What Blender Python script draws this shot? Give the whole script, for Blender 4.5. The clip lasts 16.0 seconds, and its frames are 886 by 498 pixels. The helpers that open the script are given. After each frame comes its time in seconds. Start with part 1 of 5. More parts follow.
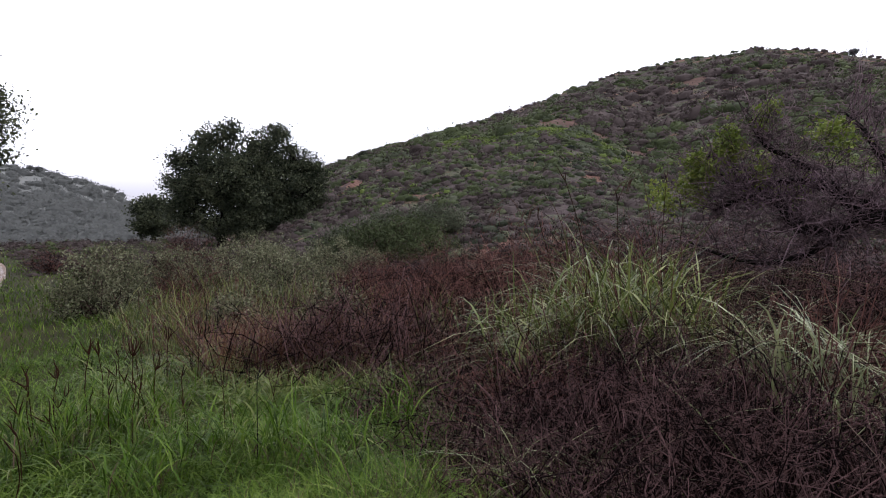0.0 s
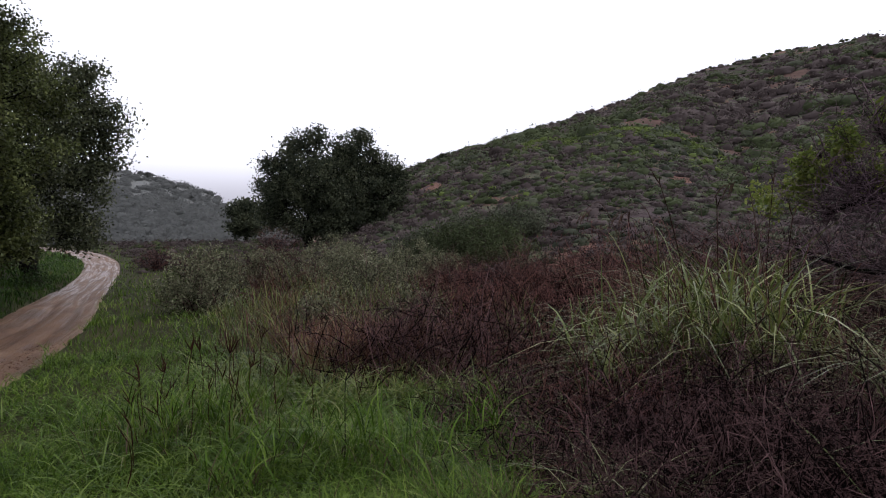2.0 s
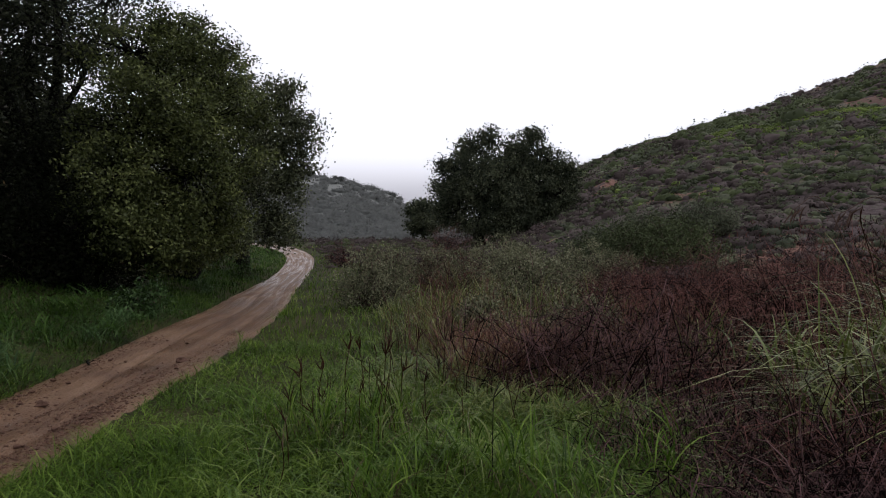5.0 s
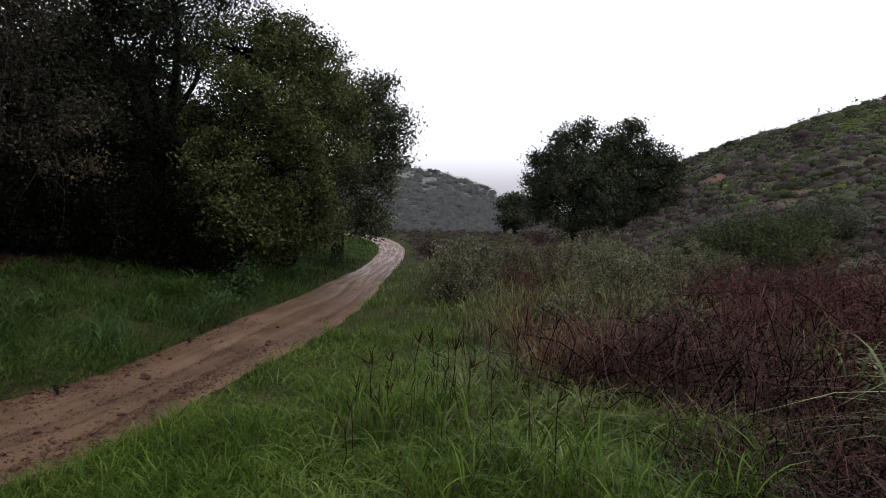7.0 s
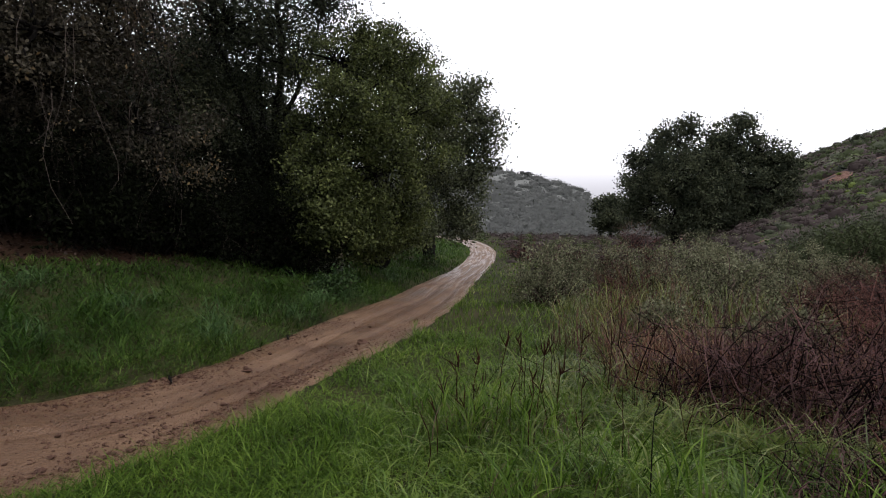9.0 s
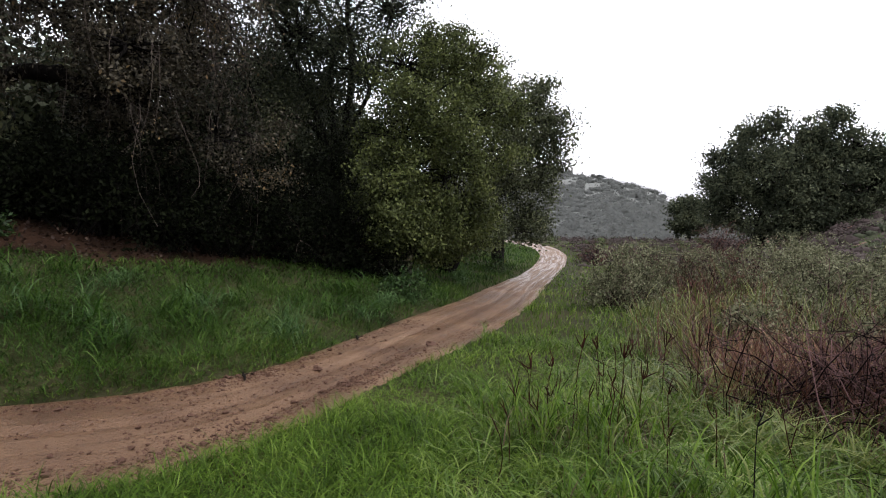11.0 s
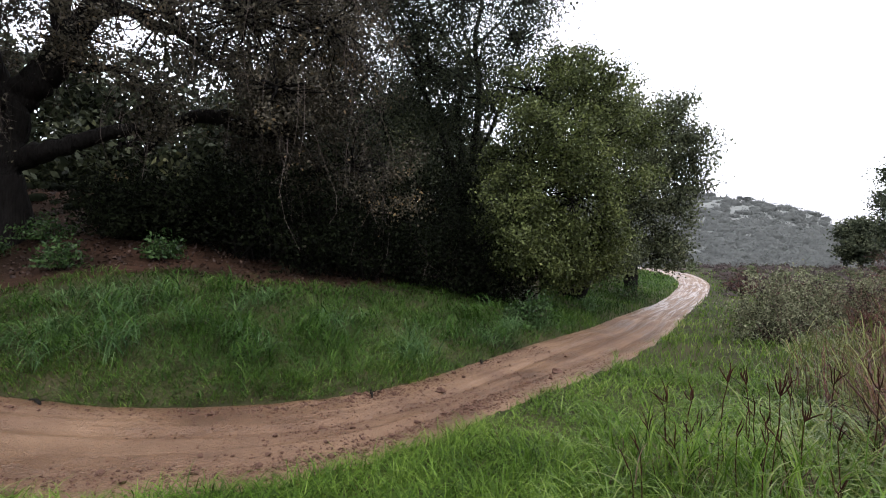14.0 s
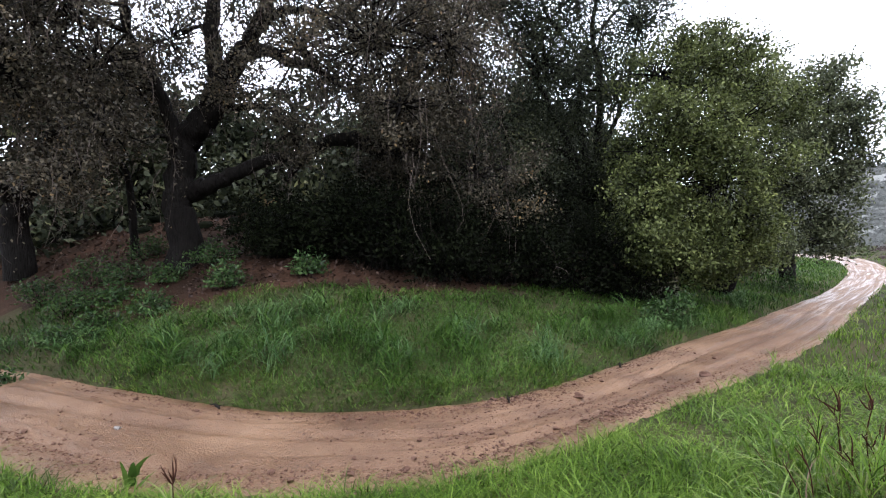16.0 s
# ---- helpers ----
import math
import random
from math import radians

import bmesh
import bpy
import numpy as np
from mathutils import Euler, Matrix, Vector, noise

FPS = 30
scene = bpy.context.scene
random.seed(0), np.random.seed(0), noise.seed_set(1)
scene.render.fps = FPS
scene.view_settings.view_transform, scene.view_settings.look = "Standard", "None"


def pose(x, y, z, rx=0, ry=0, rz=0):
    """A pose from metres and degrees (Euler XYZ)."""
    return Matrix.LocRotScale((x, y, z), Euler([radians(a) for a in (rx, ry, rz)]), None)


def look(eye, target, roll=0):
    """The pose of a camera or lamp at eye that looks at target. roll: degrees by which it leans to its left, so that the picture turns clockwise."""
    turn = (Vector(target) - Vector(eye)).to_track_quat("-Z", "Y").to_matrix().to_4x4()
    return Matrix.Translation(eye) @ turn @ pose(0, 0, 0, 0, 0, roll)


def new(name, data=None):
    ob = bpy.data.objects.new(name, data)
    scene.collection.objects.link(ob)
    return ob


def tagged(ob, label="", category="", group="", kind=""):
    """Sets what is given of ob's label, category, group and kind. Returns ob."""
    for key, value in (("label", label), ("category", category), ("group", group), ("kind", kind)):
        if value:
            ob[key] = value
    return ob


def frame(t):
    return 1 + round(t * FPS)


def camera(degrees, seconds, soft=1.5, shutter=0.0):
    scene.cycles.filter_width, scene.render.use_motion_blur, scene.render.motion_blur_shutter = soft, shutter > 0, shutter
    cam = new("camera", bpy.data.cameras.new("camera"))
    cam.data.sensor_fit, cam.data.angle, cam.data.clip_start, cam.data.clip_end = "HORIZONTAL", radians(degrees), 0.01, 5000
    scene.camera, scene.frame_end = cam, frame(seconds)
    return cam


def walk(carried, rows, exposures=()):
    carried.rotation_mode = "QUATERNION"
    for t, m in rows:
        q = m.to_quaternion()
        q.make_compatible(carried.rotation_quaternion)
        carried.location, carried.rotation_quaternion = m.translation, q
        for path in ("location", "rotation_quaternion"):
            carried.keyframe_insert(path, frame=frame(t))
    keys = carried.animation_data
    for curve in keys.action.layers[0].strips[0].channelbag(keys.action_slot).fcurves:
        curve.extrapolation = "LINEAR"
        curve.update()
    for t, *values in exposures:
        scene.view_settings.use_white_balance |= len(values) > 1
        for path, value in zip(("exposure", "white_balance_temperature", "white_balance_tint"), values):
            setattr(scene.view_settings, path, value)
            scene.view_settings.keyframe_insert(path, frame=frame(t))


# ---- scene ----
# The camera: somebody stands beside a dirt path in a canyon and turns slowly to the left.
cam = camera(77.0, 16.0, 1.0)
walk(cam, [
    (0.0, pose(-0.543, -0.540, 1.595, 88.71, 1.20, -44.42)),
    (0.5, pose(-0.568, -0.541, 1.597, 88.74, 0.77, -44.81)),
    (1.0, pose(-0.575, -0.519, 1.599, 88.51, 0.44, -43.58)),
    (1.5, pose(-0.567, -0.479, 1.609, 88.39, 0.24, -40.37)),
    (2.0, pose(-0.552, -0.449, 1.620, 89.07, 0.75, -36.44)),
    (2.5, pose(-0.526, -0.374, 1.626, 89.28, 0.72, -32.57)),
    (3.0, pose(-0.469, -0.252, 1.616, 89.21, 0.96, -28.87)),
    (3.5, pose(-0.392, -0.186, 1.627, 88.53, 1.00, -24.68)),
    (4.0, pose(-0.344, -0.159, 1.633, 88.93, 0.75, -22.80)),
    (6.5, pose(-0.078, -0.100, 1.659, 88.50, -0.77, -11.67)),
    (7.0, pose(-0.048, -0.084, 1.659, 88.37, -1.11, -9.42)),
    (7.5, pose(-0.032, -0.068, 1.660, 88.42, -0.42, -6.64)),
    (8.0, pose(-0.018, -0.050, 1.659, 88.20, -1.30, -4.69)),
    (8.5, pose(-0.005, -0.024, 1.650, 88.44, -1.25, -2.31)),
    (9.0, pose(-0.000, 0.000, 1.641, 88.50, -1.15, 0.00)),
    (9.5, pose(-0.006, 0.042, 1.627, 88.56, -0.95, 1.73)),
    (12.0, pose(-0.036, 0.263, 1.506, 89.76, -0.56, 8.89)),
    (12.5, pose(-0.050, 0.284, 1.490, 90.40, -0.31, 9.10)),
    (13.0, pose(-0.044, 0.290, 1.484, 90.78, -0.91, 11.58)),
    (13.5, pose(-0.020, 0.292, 1.492, 91.08, -1.60, 15.78)),
    (14.0, pose(0.009, 0.274, 1.501, 91.54, -0.94, 20.08)),
    (14.5, pose(0.016, 0.258, 1.513, 91.73, 0.14, 24.15)),
    (15.0, pose(0.016, 0.239, 1.527, 91.61, -0.09, 27.83)),
    (15.5, pose(0.016, 0.226, 1.548, 91.16, 0.05, 30.70)),
    (16.0, pose(0.021, 0.219, 1.562, 91.80, 2.11, 33.14)),
], exposures=[
    (0.0, 0.1, 6150, 18), (1.5, -0.2, 6150, 18), (3.5, -0.55, 6250, 16), (7.0, -0.4, 6350, 15), (9.5, 0.03, 6450, 14), (12.0, 0.66, 6370, 13), (14.0, 0.8, 6200, 13), (16.0, 1.27, 5980, 14),
])

# ---------------------------------------------------------------- light: low white overcast
world = bpy.data.worlds.new("overcast")
scene.world = world
world.use_nodes = True
wn, wl = world.node_tree.nodes, world.node_tree.links
wn.clear()
sky = wn.new("ShaderNodeTexSky")
sky.sky_type = "NISHITA"
sky.sun_disc = False
sky.sun_elevation, sky.sun_rotation = radians(59), radians(108)
sky.dust_density, sky.air_density, sky.ozone_density = 4.0, 1.0, 1.0
veil = wn.new("ShaderNodeMixRGB")          # cloud cover over the clear sky
veil.inputs[0].default_value = 0.86
veil.inputs[2].default_value = (15.0, 15.2, 15.8, 1)
back = wn.new("ShaderNodeBackground")
back.inputs[1].default_value = 0.115
wout = wn.new("ShaderNodeOutputWorld")
wl.new(sky.outputs[0], veil.inputs[1])
wl.new(veil.outputs[0], back.inputs[0])
wl.new(back.outputs[0], wout.inputs[0])

sun_data = bpy.data.lights.new("sun", "SUN")
sun_data.energy, sun_data.angle, sun_data.color = 1.5, radians(40), (1.0, 0.98, 0.95)
sun = new("sun", sun_data)
sun.matrix_world = look((45, -15, 80), (0, 0, 0))

rng = np.random.default_rng(7)


def glowing_mist_sheet():
    """A low self-lit sheet that imitates mist far beyond the canyon's end, dense at its foot and thinning upwards."""
    m = bpy.data.materials.new("mist")
    m.use_nodes = True
    n, l = m.node_tree.nodes, m.node_tree.links
    n.clear()
    o = n.new("ShaderNodeOutputMaterial")
    pos = n.new("ShaderNodeTexCoord")
    sep = n.new("ShaderNodeSeparateXYZ")
    l.new(pos.outputs["Object"], sep.inputs[0])
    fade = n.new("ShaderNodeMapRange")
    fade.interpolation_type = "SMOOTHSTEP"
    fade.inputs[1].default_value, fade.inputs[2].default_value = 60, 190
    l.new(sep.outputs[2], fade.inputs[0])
    # emission stands in for daylight scattered by mist; no lamp is there
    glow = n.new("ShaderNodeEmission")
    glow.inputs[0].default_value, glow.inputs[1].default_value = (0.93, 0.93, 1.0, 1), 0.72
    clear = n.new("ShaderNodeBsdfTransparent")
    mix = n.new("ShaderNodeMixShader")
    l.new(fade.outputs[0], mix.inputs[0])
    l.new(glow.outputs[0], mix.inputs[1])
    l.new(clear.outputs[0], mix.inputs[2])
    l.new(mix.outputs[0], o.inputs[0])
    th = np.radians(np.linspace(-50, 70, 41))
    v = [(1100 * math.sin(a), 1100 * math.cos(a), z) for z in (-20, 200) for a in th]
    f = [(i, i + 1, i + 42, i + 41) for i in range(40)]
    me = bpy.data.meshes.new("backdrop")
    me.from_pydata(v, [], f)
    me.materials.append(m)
    return tagged(new("backdrop", me), "glowing backdrop sheet that imitates pale mist beyond the canyon", "mist", kind="structure")


glowing_mist_sheet()


# ---------------------------------------------------------------- materials
def material(name):
    m = bpy.data.materials.new(name)
    m.use_nodes = True
    nt = m.node_tree
    nt.nodes.clear()
    out = nt.nodes.new("ShaderNodeOutputMaterial")
    return m, nt.nodes, nt.links, out


def ramp(nodes, stops):
    r = nodes.new("ShaderNodeValToRGB")
    e = r.color_ramp.elements
    while len(e) < len(stops):
        e.new(0.5)
    for k, (p, c) in zip(e, stops):
        k.position, k.color = p, (*c, 1)
    return r


def leaf_material(name, dark, mid, light, odd=None, translucent=0.3, rough=0.55, patch=0.35, gloss=0.2, single=0.62):
    """Blades and leaves: every leaf has its own tone, and whole patches drift in colour."""
    m, n, l, out = material(name)
    geo = n.new("ShaderNodeNewGeometry")
    tex = n.new("ShaderNodeTexNoise")
    tex.inputs["Scale"].default_value = patch
    tex.inputs["Detail"].default_value = 3
    pos = n.new("ShaderNodeTexCoord")
    l.new(pos.outputs["Object"], tex.inputs["Vector"])
    add = n.new("ShaderNodeMath")
    add.operation = "MULTIPLY_ADD"
    add.inputs[1].default_value = single
    l.new(geo.outputs["Random Per Island"], add.inputs[0])
    sc = n.new("ShaderNodeMath")
    sc.operation = "MULTIPLY_ADD"
    sc.inputs[1].default_value, sc.inputs[2].default_value = 1.72 - single, -0.67 + 0.5 * single
    l.new(tex.outputs["Fac"], sc.inputs[0])
    l.new(sc.outputs[0], add.inputs[2])
    stops = [(0.08, dark), (0.45, mid), (0.82, light)]
    if odd:
        stops.append((0.97, odd))
    r = ramp(n, stops)
    l.new(add.outputs[0], r.inputs[0])
    p = n.new("ShaderNodeBsdfPrincipled")
    p.inputs["Roughness"].default_value = rough
    p.inputs["Specular IOR Level"].default_value = gloss
    l.new(r.outputs[0], p.inputs["Base Color"])
    tr = n.new("ShaderNodeBsdfTranslucent")
    l.new(r.outputs[0], tr.inputs["Color"])
    mix = n.new("ShaderNodeMixShader")
    mix.inputs[0].default_value = translucent
    l.new(p.outputs[0], mix.inputs[1])
    l.new(tr.outputs[0], mix.inputs[2])
    l.new(mix.outputs[0], out.inputs[0])
    return m


def bark_material(name, dark, light, scale=6.0, bump=0.6, rough=0.9, lo=0.62):
    m, n, l, out = material(name)
    pos = n.new("ShaderNodeTexCoord")
    mp = n.new("ShaderNodeMapping")
    mp.inputs["Scale"].default_value = (1, 1, 0.25)
    l.new(pos.outputs["Object"], mp.inputs[0])
    a = n.new("ShaderNodeTexNoise")
    a.inputs["Scale"].default_value, a.inputs["Detail"].default_value = scale * 3, 8
    b = n.new("ShaderNodeTexVoronoi")
    b.inputs["Scale"].default_value = scale * 5
    l.new(mp.outputs[0], a.inputs["Vector"])
    l.new(mp.outputs[0], b.inputs["Vector"])
    geo = n.new("ShaderNodeNewGeometry")
    s = n.new("ShaderNodeMath")
    s.operation = "MULTIPLY_ADD"
    s.inputs[1].default_value = 0.75
    l.new(geo.outputs["Random Per Island"], s.inputs[0])
    l.new(a.outputs["Fac"], s.inputs[2])
    r = ramp(n, [(lo, dark), (1.0, light)])
    l.new(s.outputs[0], r.inputs[0])
    p = n.new("ShaderNodeBsdfPrincipled")
    p.inputs["Roughness"].default_value = rough
    p.inputs["Specular IOR Level"].default_value = 0.04
    bp = n.new("ShaderNodeBump")
    bp.inputs["Strength"].default_value, bp.inputs["Distance"].default_value = bump, 0.03
    l.new(b.outputs["Distance"], bp.inputs["Height"])
    l.new(bp.outputs[0], p.inputs["Normal"])
    l.new(r.outputs[0], p.inputs["Base Color"])
    l.new(p.outputs[0], out.inputs[0])
    return m


def soil_material(name, stops, scale, bump, rough_lo, rough_hi, fine=40.0, gloss=0.05, streaks=False):
    m, n, l, out = material(name)
    pos = n.new("ShaderNodeTexCoord")
    big = n.new("ShaderNodeTexNoise")
    big.inputs["Scale"].default_value, big.inputs["Detail"].default_value = scale, 6
    small = n.new("ShaderNodeTexNoise")
    small.inputs["Scale"].default_value, small.inputs["Detail"].default_value = fine, 8
    for t in (big, small):
        l.new(pos.outputs["Object"], t.inputs["Vector"])
    s = n.new("ShaderNodeMath")
    s.operation = "MULTIPLY_ADD"
    s.inputs[1].default_value = 0.45
    l.new(small.outputs["Fac"], s.inputs[0])
    sub = n.new("ShaderNodeMath")
    sub.operation = "SUBTRACT"
    sub.inputs[1].default_value = 0.22
    l.new(big.outputs["Fac"], sub.inputs[0])
    l.new(sub.outputs[0], s.inputs[2])
    value = s.outputs[0]
    if streaks:                               # wheel and water marks that run along the way
        mp = n.new("ShaderNodeMapping")
        mp.inputs["Scale"].default_value = (0.14, 5.0, 1)
        l.new(pos.outputs["UV"], mp.inputs[0])
        st = n.new("ShaderNodeTexNoise")
        st.inputs["Scale"].default_value, st.inputs["Detail"].default_value, st.inputs["Distortion"].default_value = 1.5, 8, 1.6
        l.new(mp.outputs[0], st.inputs["Vector"])
        k = n.new("ShaderNodeMath")
        k.operation = "MULTIPLY_ADD"
        k.inputs[1].default_value, k.inputs[2].default_value = 0.38, -0.2
        l.new(st.outputs["Fac"], k.inputs[0])
        k2 = n.new("ShaderNodeMath")
        l.new(value, k2.inputs[0])
        l.new(k.outputs[0], k2.inputs[1])
        value = k2.outputs[0]
    r = ramp(n, stops)
    l.new(value, r.inputs[0])
    p = n.new("ShaderNodeBsdfPrincipled")
    p.inputs["Specular IOR Level"].default_value = gloss
    mr = n.new("ShaderNodeMapRange")
    mr.inputs[1].default_value, mr.inputs[2].default_value = 0.4, 0.62
    mr.inputs[3].default_value, mr.inputs[4].default_value = rough_lo, rough_hi
    l.new(st.outputs["Fac"] if streaks else big.outputs["Fac"], mr.inputs[0])
    l.new(mr.outputs[0], p.inputs["Roughness"])
    bp = n.new("ShaderNodeBump")
    bp.inputs["Strength"].default_value, bp.inputs["Distance"].default_value = bump, 0.03
    l.new(small.outputs["Fac"], bp.inputs["Height"])
    l.new(bp.outputs[0], p.inputs["Normal"])
    l.new(r.outputs[0], p.inputs["Base Color"])
    l.new(p.outputs[0], out.inputs[0])
    return m


mud = soil_material("wet_mud", [(0.18, (0.043, 0.0205, 0.0105)), (0.4, (0.085, 0.044, 0.0225)), (0.6, (0.127, 0.0715, 0.038)), (0.85, (0.178, 0.107, 0.062))], 0.9, 1.0, 0.3, 0.7, 45, 0.35, True)
def brush_material(name, stops, cell):
    """A hillside under low brush, seen from afar: rounded bush after bush, each with its own tone."""
    m, n, l, out = material(name)
    pos = n.new("ShaderNodeTexCoord")
    warp = n.new("ShaderNodeTexNoise")
    warp.inputs["Scale"].default_value, warp.inputs["Detail"].default_value = 0.5, 5
    l.new(pos.outputs["Object"], warp.inputs["Vector"])
    shift = n.new("ShaderNodeVectorMath")
    shift.operation = "MULTIPLY_ADD"
    shift.inputs[1].default_value = (2.2, 2.2, 2.2)
    l.new(warp.outputs["Color"], shift.inputs[0])
    l.new(pos.outputs["Object"], shift.inputs[2])
    vor = n.new("ShaderNodeTexVoronoi")
    vor.inputs["Scale"].default_value = cell
    l.new(shift.outputs[0], vor.inputs["Vector"])
    big = n.new("ShaderNodeTexNoise")
    big.inputs["Scale"].default_value, big.inputs["Detail"].default_value = 0.05, 4
    fine = n.new("ShaderNodeTexNoise")
    fine.inputs["Scale"].default_value, fine.inputs["Detail"].default_value = 3.0, 6
    for t in (big, fine):
        l.new(pos.outputs["Object"], t.inputs["Vector"])
    sep = n.new("ShaderNodeSeparateColor")
    l.new(vor.outputs["Color"], sep.inputs[0])

    def blend(a, ka, b, kb, c):
        x = n.new("ShaderNodeMath")
        x.operation = "MULTIPLY_ADD"
        x.inputs[1].default_value, x.inputs[2].default_value = ka, c
        l.new(a, x.inputs[0])
        y = n.new("ShaderNodeMath")
        y.operation = "MULTIPLY_ADD"
        y.inputs[1].default_value = kb
        l.new(b, y.inputs[0])
        l.new(x.outputs[0], y.inputs[2])
        return y.outputs[0]

    tone = blend(sep.outputs[0], 0.55, big.outputs["Fac"], 1.2, -0.36)
    tone = blend(tone, 1.0, fine.outputs["Fac"], 0.5, -0.1)
    r = ramp(n, stops)
    l.new(tone, r.inputs[0])
    height = blend(vor.outputs["Distance"], -1.0, fine.outputs["Fac"], 0.5, 1.0)
    bp = n.new("ShaderNodeBump")
    bp.inputs["Strength"].default_value, bp.inputs["Distance"].default_value = 1.0, 0.8
    l.new(height, bp.inputs["Height"])
    p = n.new("ShaderNodeBsdfPrincipled")
    p.inputs["Roughness"].default_value = 0.95
    p.inputs["Specular IOR Level"].default_value = 0.02
    l.new(r.outputs[0], p.inputs["Base Color"])
    l.new(bp.outputs[0], p.inputs["Normal"])
    l.new(p.outputs[0], out.inputs[0])
    return m


hillside = brush_material("hillside_brush", [(0.12, (0.024, 0.034, 0.017)), (0.32, (0.048, 0.057, 0.031)), (0.48, (0.055, 0.043, 0.042)), (0.66, (0.080, 0.062, 0.063)), (0.82, (0.074, 0.082, 0.052)), (0.96, (0.150, 0.088, 0.070))], 0.5)
# pale grey because the haze before the far hill is mixed into the colour
hazed_hill = soil_material("hillside_haze_tinted", [(0.2, (0.116, 0.120, 0.114)), (0.5, (0.134, 0.138, 0.130)), (0.85, (0.150, 0.154, 0.144))], 0.12, 0.3, 0.9, 0.95, 0.6)
clod_mat = soil_material("mud_clods", [(0.2, (0.036, 0.018, 0.015)), (0.6, (0.09, 0.051, 0.036)), (0.9, (0.15, 0.096, 0.072))], 9.0, 0.4, 0.5, 0.8, 90)
# brown leaf mould, darkened further with the shade under trees and brush
shade_dark_leaf_mould = soil_material("shade_dark_leaf_mould", [(0.2, (0.0064, 0.0039, 0.0024)), (0.45, (0.0176, 0.00975, 0.006)), (0.65, (0.032, 0.0169, 0.0108)), (0.85, (0.056, 0.0292, 0.0192))], 0.9, 1.0, 0.9, 0.95, 18)
turf = soil_material("turf_and_moss", [(0.2, (0.013, 0.0115, 0.0065)), (0.42, (0.022, 0.0225, 0.010)), (0.6, (0.036, 0.034, 0.016)), (0.85, (0.060, 0.043, 0.027))], 0.7, 1.0, 0.85, 0.95, 22)
grass_mat = leaf_material("meadow_grass", (0.012, 0.027, 0.003), (0.054, 0.104, 0.010), (0.146, 0.212, 0.036), (0.28, 0.29, 0.11), 0.35, 0.45, 0.5, 0.1)
bank_mat = leaf_material("bank_grass", (0.006, 0.017, 0.003), (0.026, 0.062, 0.009), (0.076, 0.130, 0.025), (0.14, 0.18, 0.05), 0.35, 0.45, 0.45, 0.1)
straw_mat = leaf_material("dry_grass", (0.026, 0.013, 0.009), (0.062, 0.034, 0.022), (0.100, 0.070, 0.044), (0.16, 0.13, 0.09), 0.25, 0.6, 0.8)
reed_bright_mat = leaf_material("wet_reed_blades", (0.05, 0.065, 0.024), (0.13, 0.155, 0.062), (0.25, 0.265, 0.14), (0.34, 0.30, 0.19), 0.3, 0.32, 1.0, 0.45)
reed_mat = leaf_material("reed_blades", (0.018, 0.030, 0.006), (0.082, 0.106, 0.022), (0.185, 0.200, 0.060), (0.38, 0.34, 0.19), 0.3, 0.36, 1.0, 0.25)
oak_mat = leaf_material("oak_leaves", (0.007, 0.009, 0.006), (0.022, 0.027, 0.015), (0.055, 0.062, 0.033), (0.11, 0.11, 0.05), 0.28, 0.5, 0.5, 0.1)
# coarser tone patches here also imitate light and shade between leaf clumps
oak_bright_mat = leaf_material("young_oak_leaves", (0.011, 0.014, 0.005), (0.054, 0.066, 0.021), (0.138, 0.160, 0.054), (0.28, 0.29, 0.11), 0.32, 0.45, 1.3, 0.12, 0.52)
tuft_mat = leaf_material("long_bank_grass", (0.012, 0.030, 0.009), (0.042, 0.086, 0.026), (0.105, 0.165, 0.062), None, 0.35, 0.45, 0.45, 0.15)
oak_grey_mat = leaf_material("grey_green_oak_leaves", (0.018, 0.021, 0.012), (0.054, 0.063, 0.032), (0.125, 0.138, 0.072), (0.21, 0.21, 0.12), 0.3, 0.5, 0.9, 0.1, 0.55)
oak_far_mat = leaf_material("distant_oak_leaves", (0.013, 0.017, 0.011), (0.042, 0.050, 0.030), (0.112, 0.122, 0.070), None, 0.25, 0.6, 0.6, 0.05, 0.5)
oak_brown_mat = leaf_material("autumn_oak_leaves", (0.011, 0.0095, 0.007), (0.038, 0.033, 0.023), (0.090, 0.077, 0.052), (0.18, 0.12, 0.055), 0.3, 0.5, 0.6, 0.1)
# near-black leaves: the deep shade under the oaks is put into the colour
under_shade_mat = leaf_material("understory_leaves_shade_dark", (0.0012, 0.0018, 0.0009), (0.0034, 0.0045, 0.0022), (0.009, 0.0115, 0.005), None, 0.2, 0.7, 0.6, 0.03)
sage_mat = leaf_material("sage_leaves", (0.028, 0.030, 0.016), (0.098, 0.102, 0.056), (0.212, 0.214, 0.136), None, 0.25, 0.7, 1.6, 0.08)
lime_mat = leaf_material("spring_leaves", (0.0605, 0.0911, 0.013), (0.121, 0.163, 0.0259), (0.202, 0.231, 0.0518), None, 0.35, 0.5, 1.0)
scrub_green_mat = leaf_material("scrub_green", (0.030, 0.038, 0.018), (0.058, 0.072, 0.032), (0.094, 0.110, 0.050), None, 0.2, 0.7, 0.22, 0.05, 0.3)
scrub_lime_mat = leaf_material("scrub_lime", (0.062, 0.086, 0.022), (0.110, 0.148, 0.038), (0.170, 0.208, 0.062), None, 0.25, 0.7, 0.22, 0.05, 0.3)
scrub_brown_mat = leaf_material("scrub_brown", (0.036, 0.028, 0.026), (0.072, 0.057, 0.054), (0.118, 0.096, 0.090), None, 0.15, 0.8, 0.22, 0.03, 0.3)
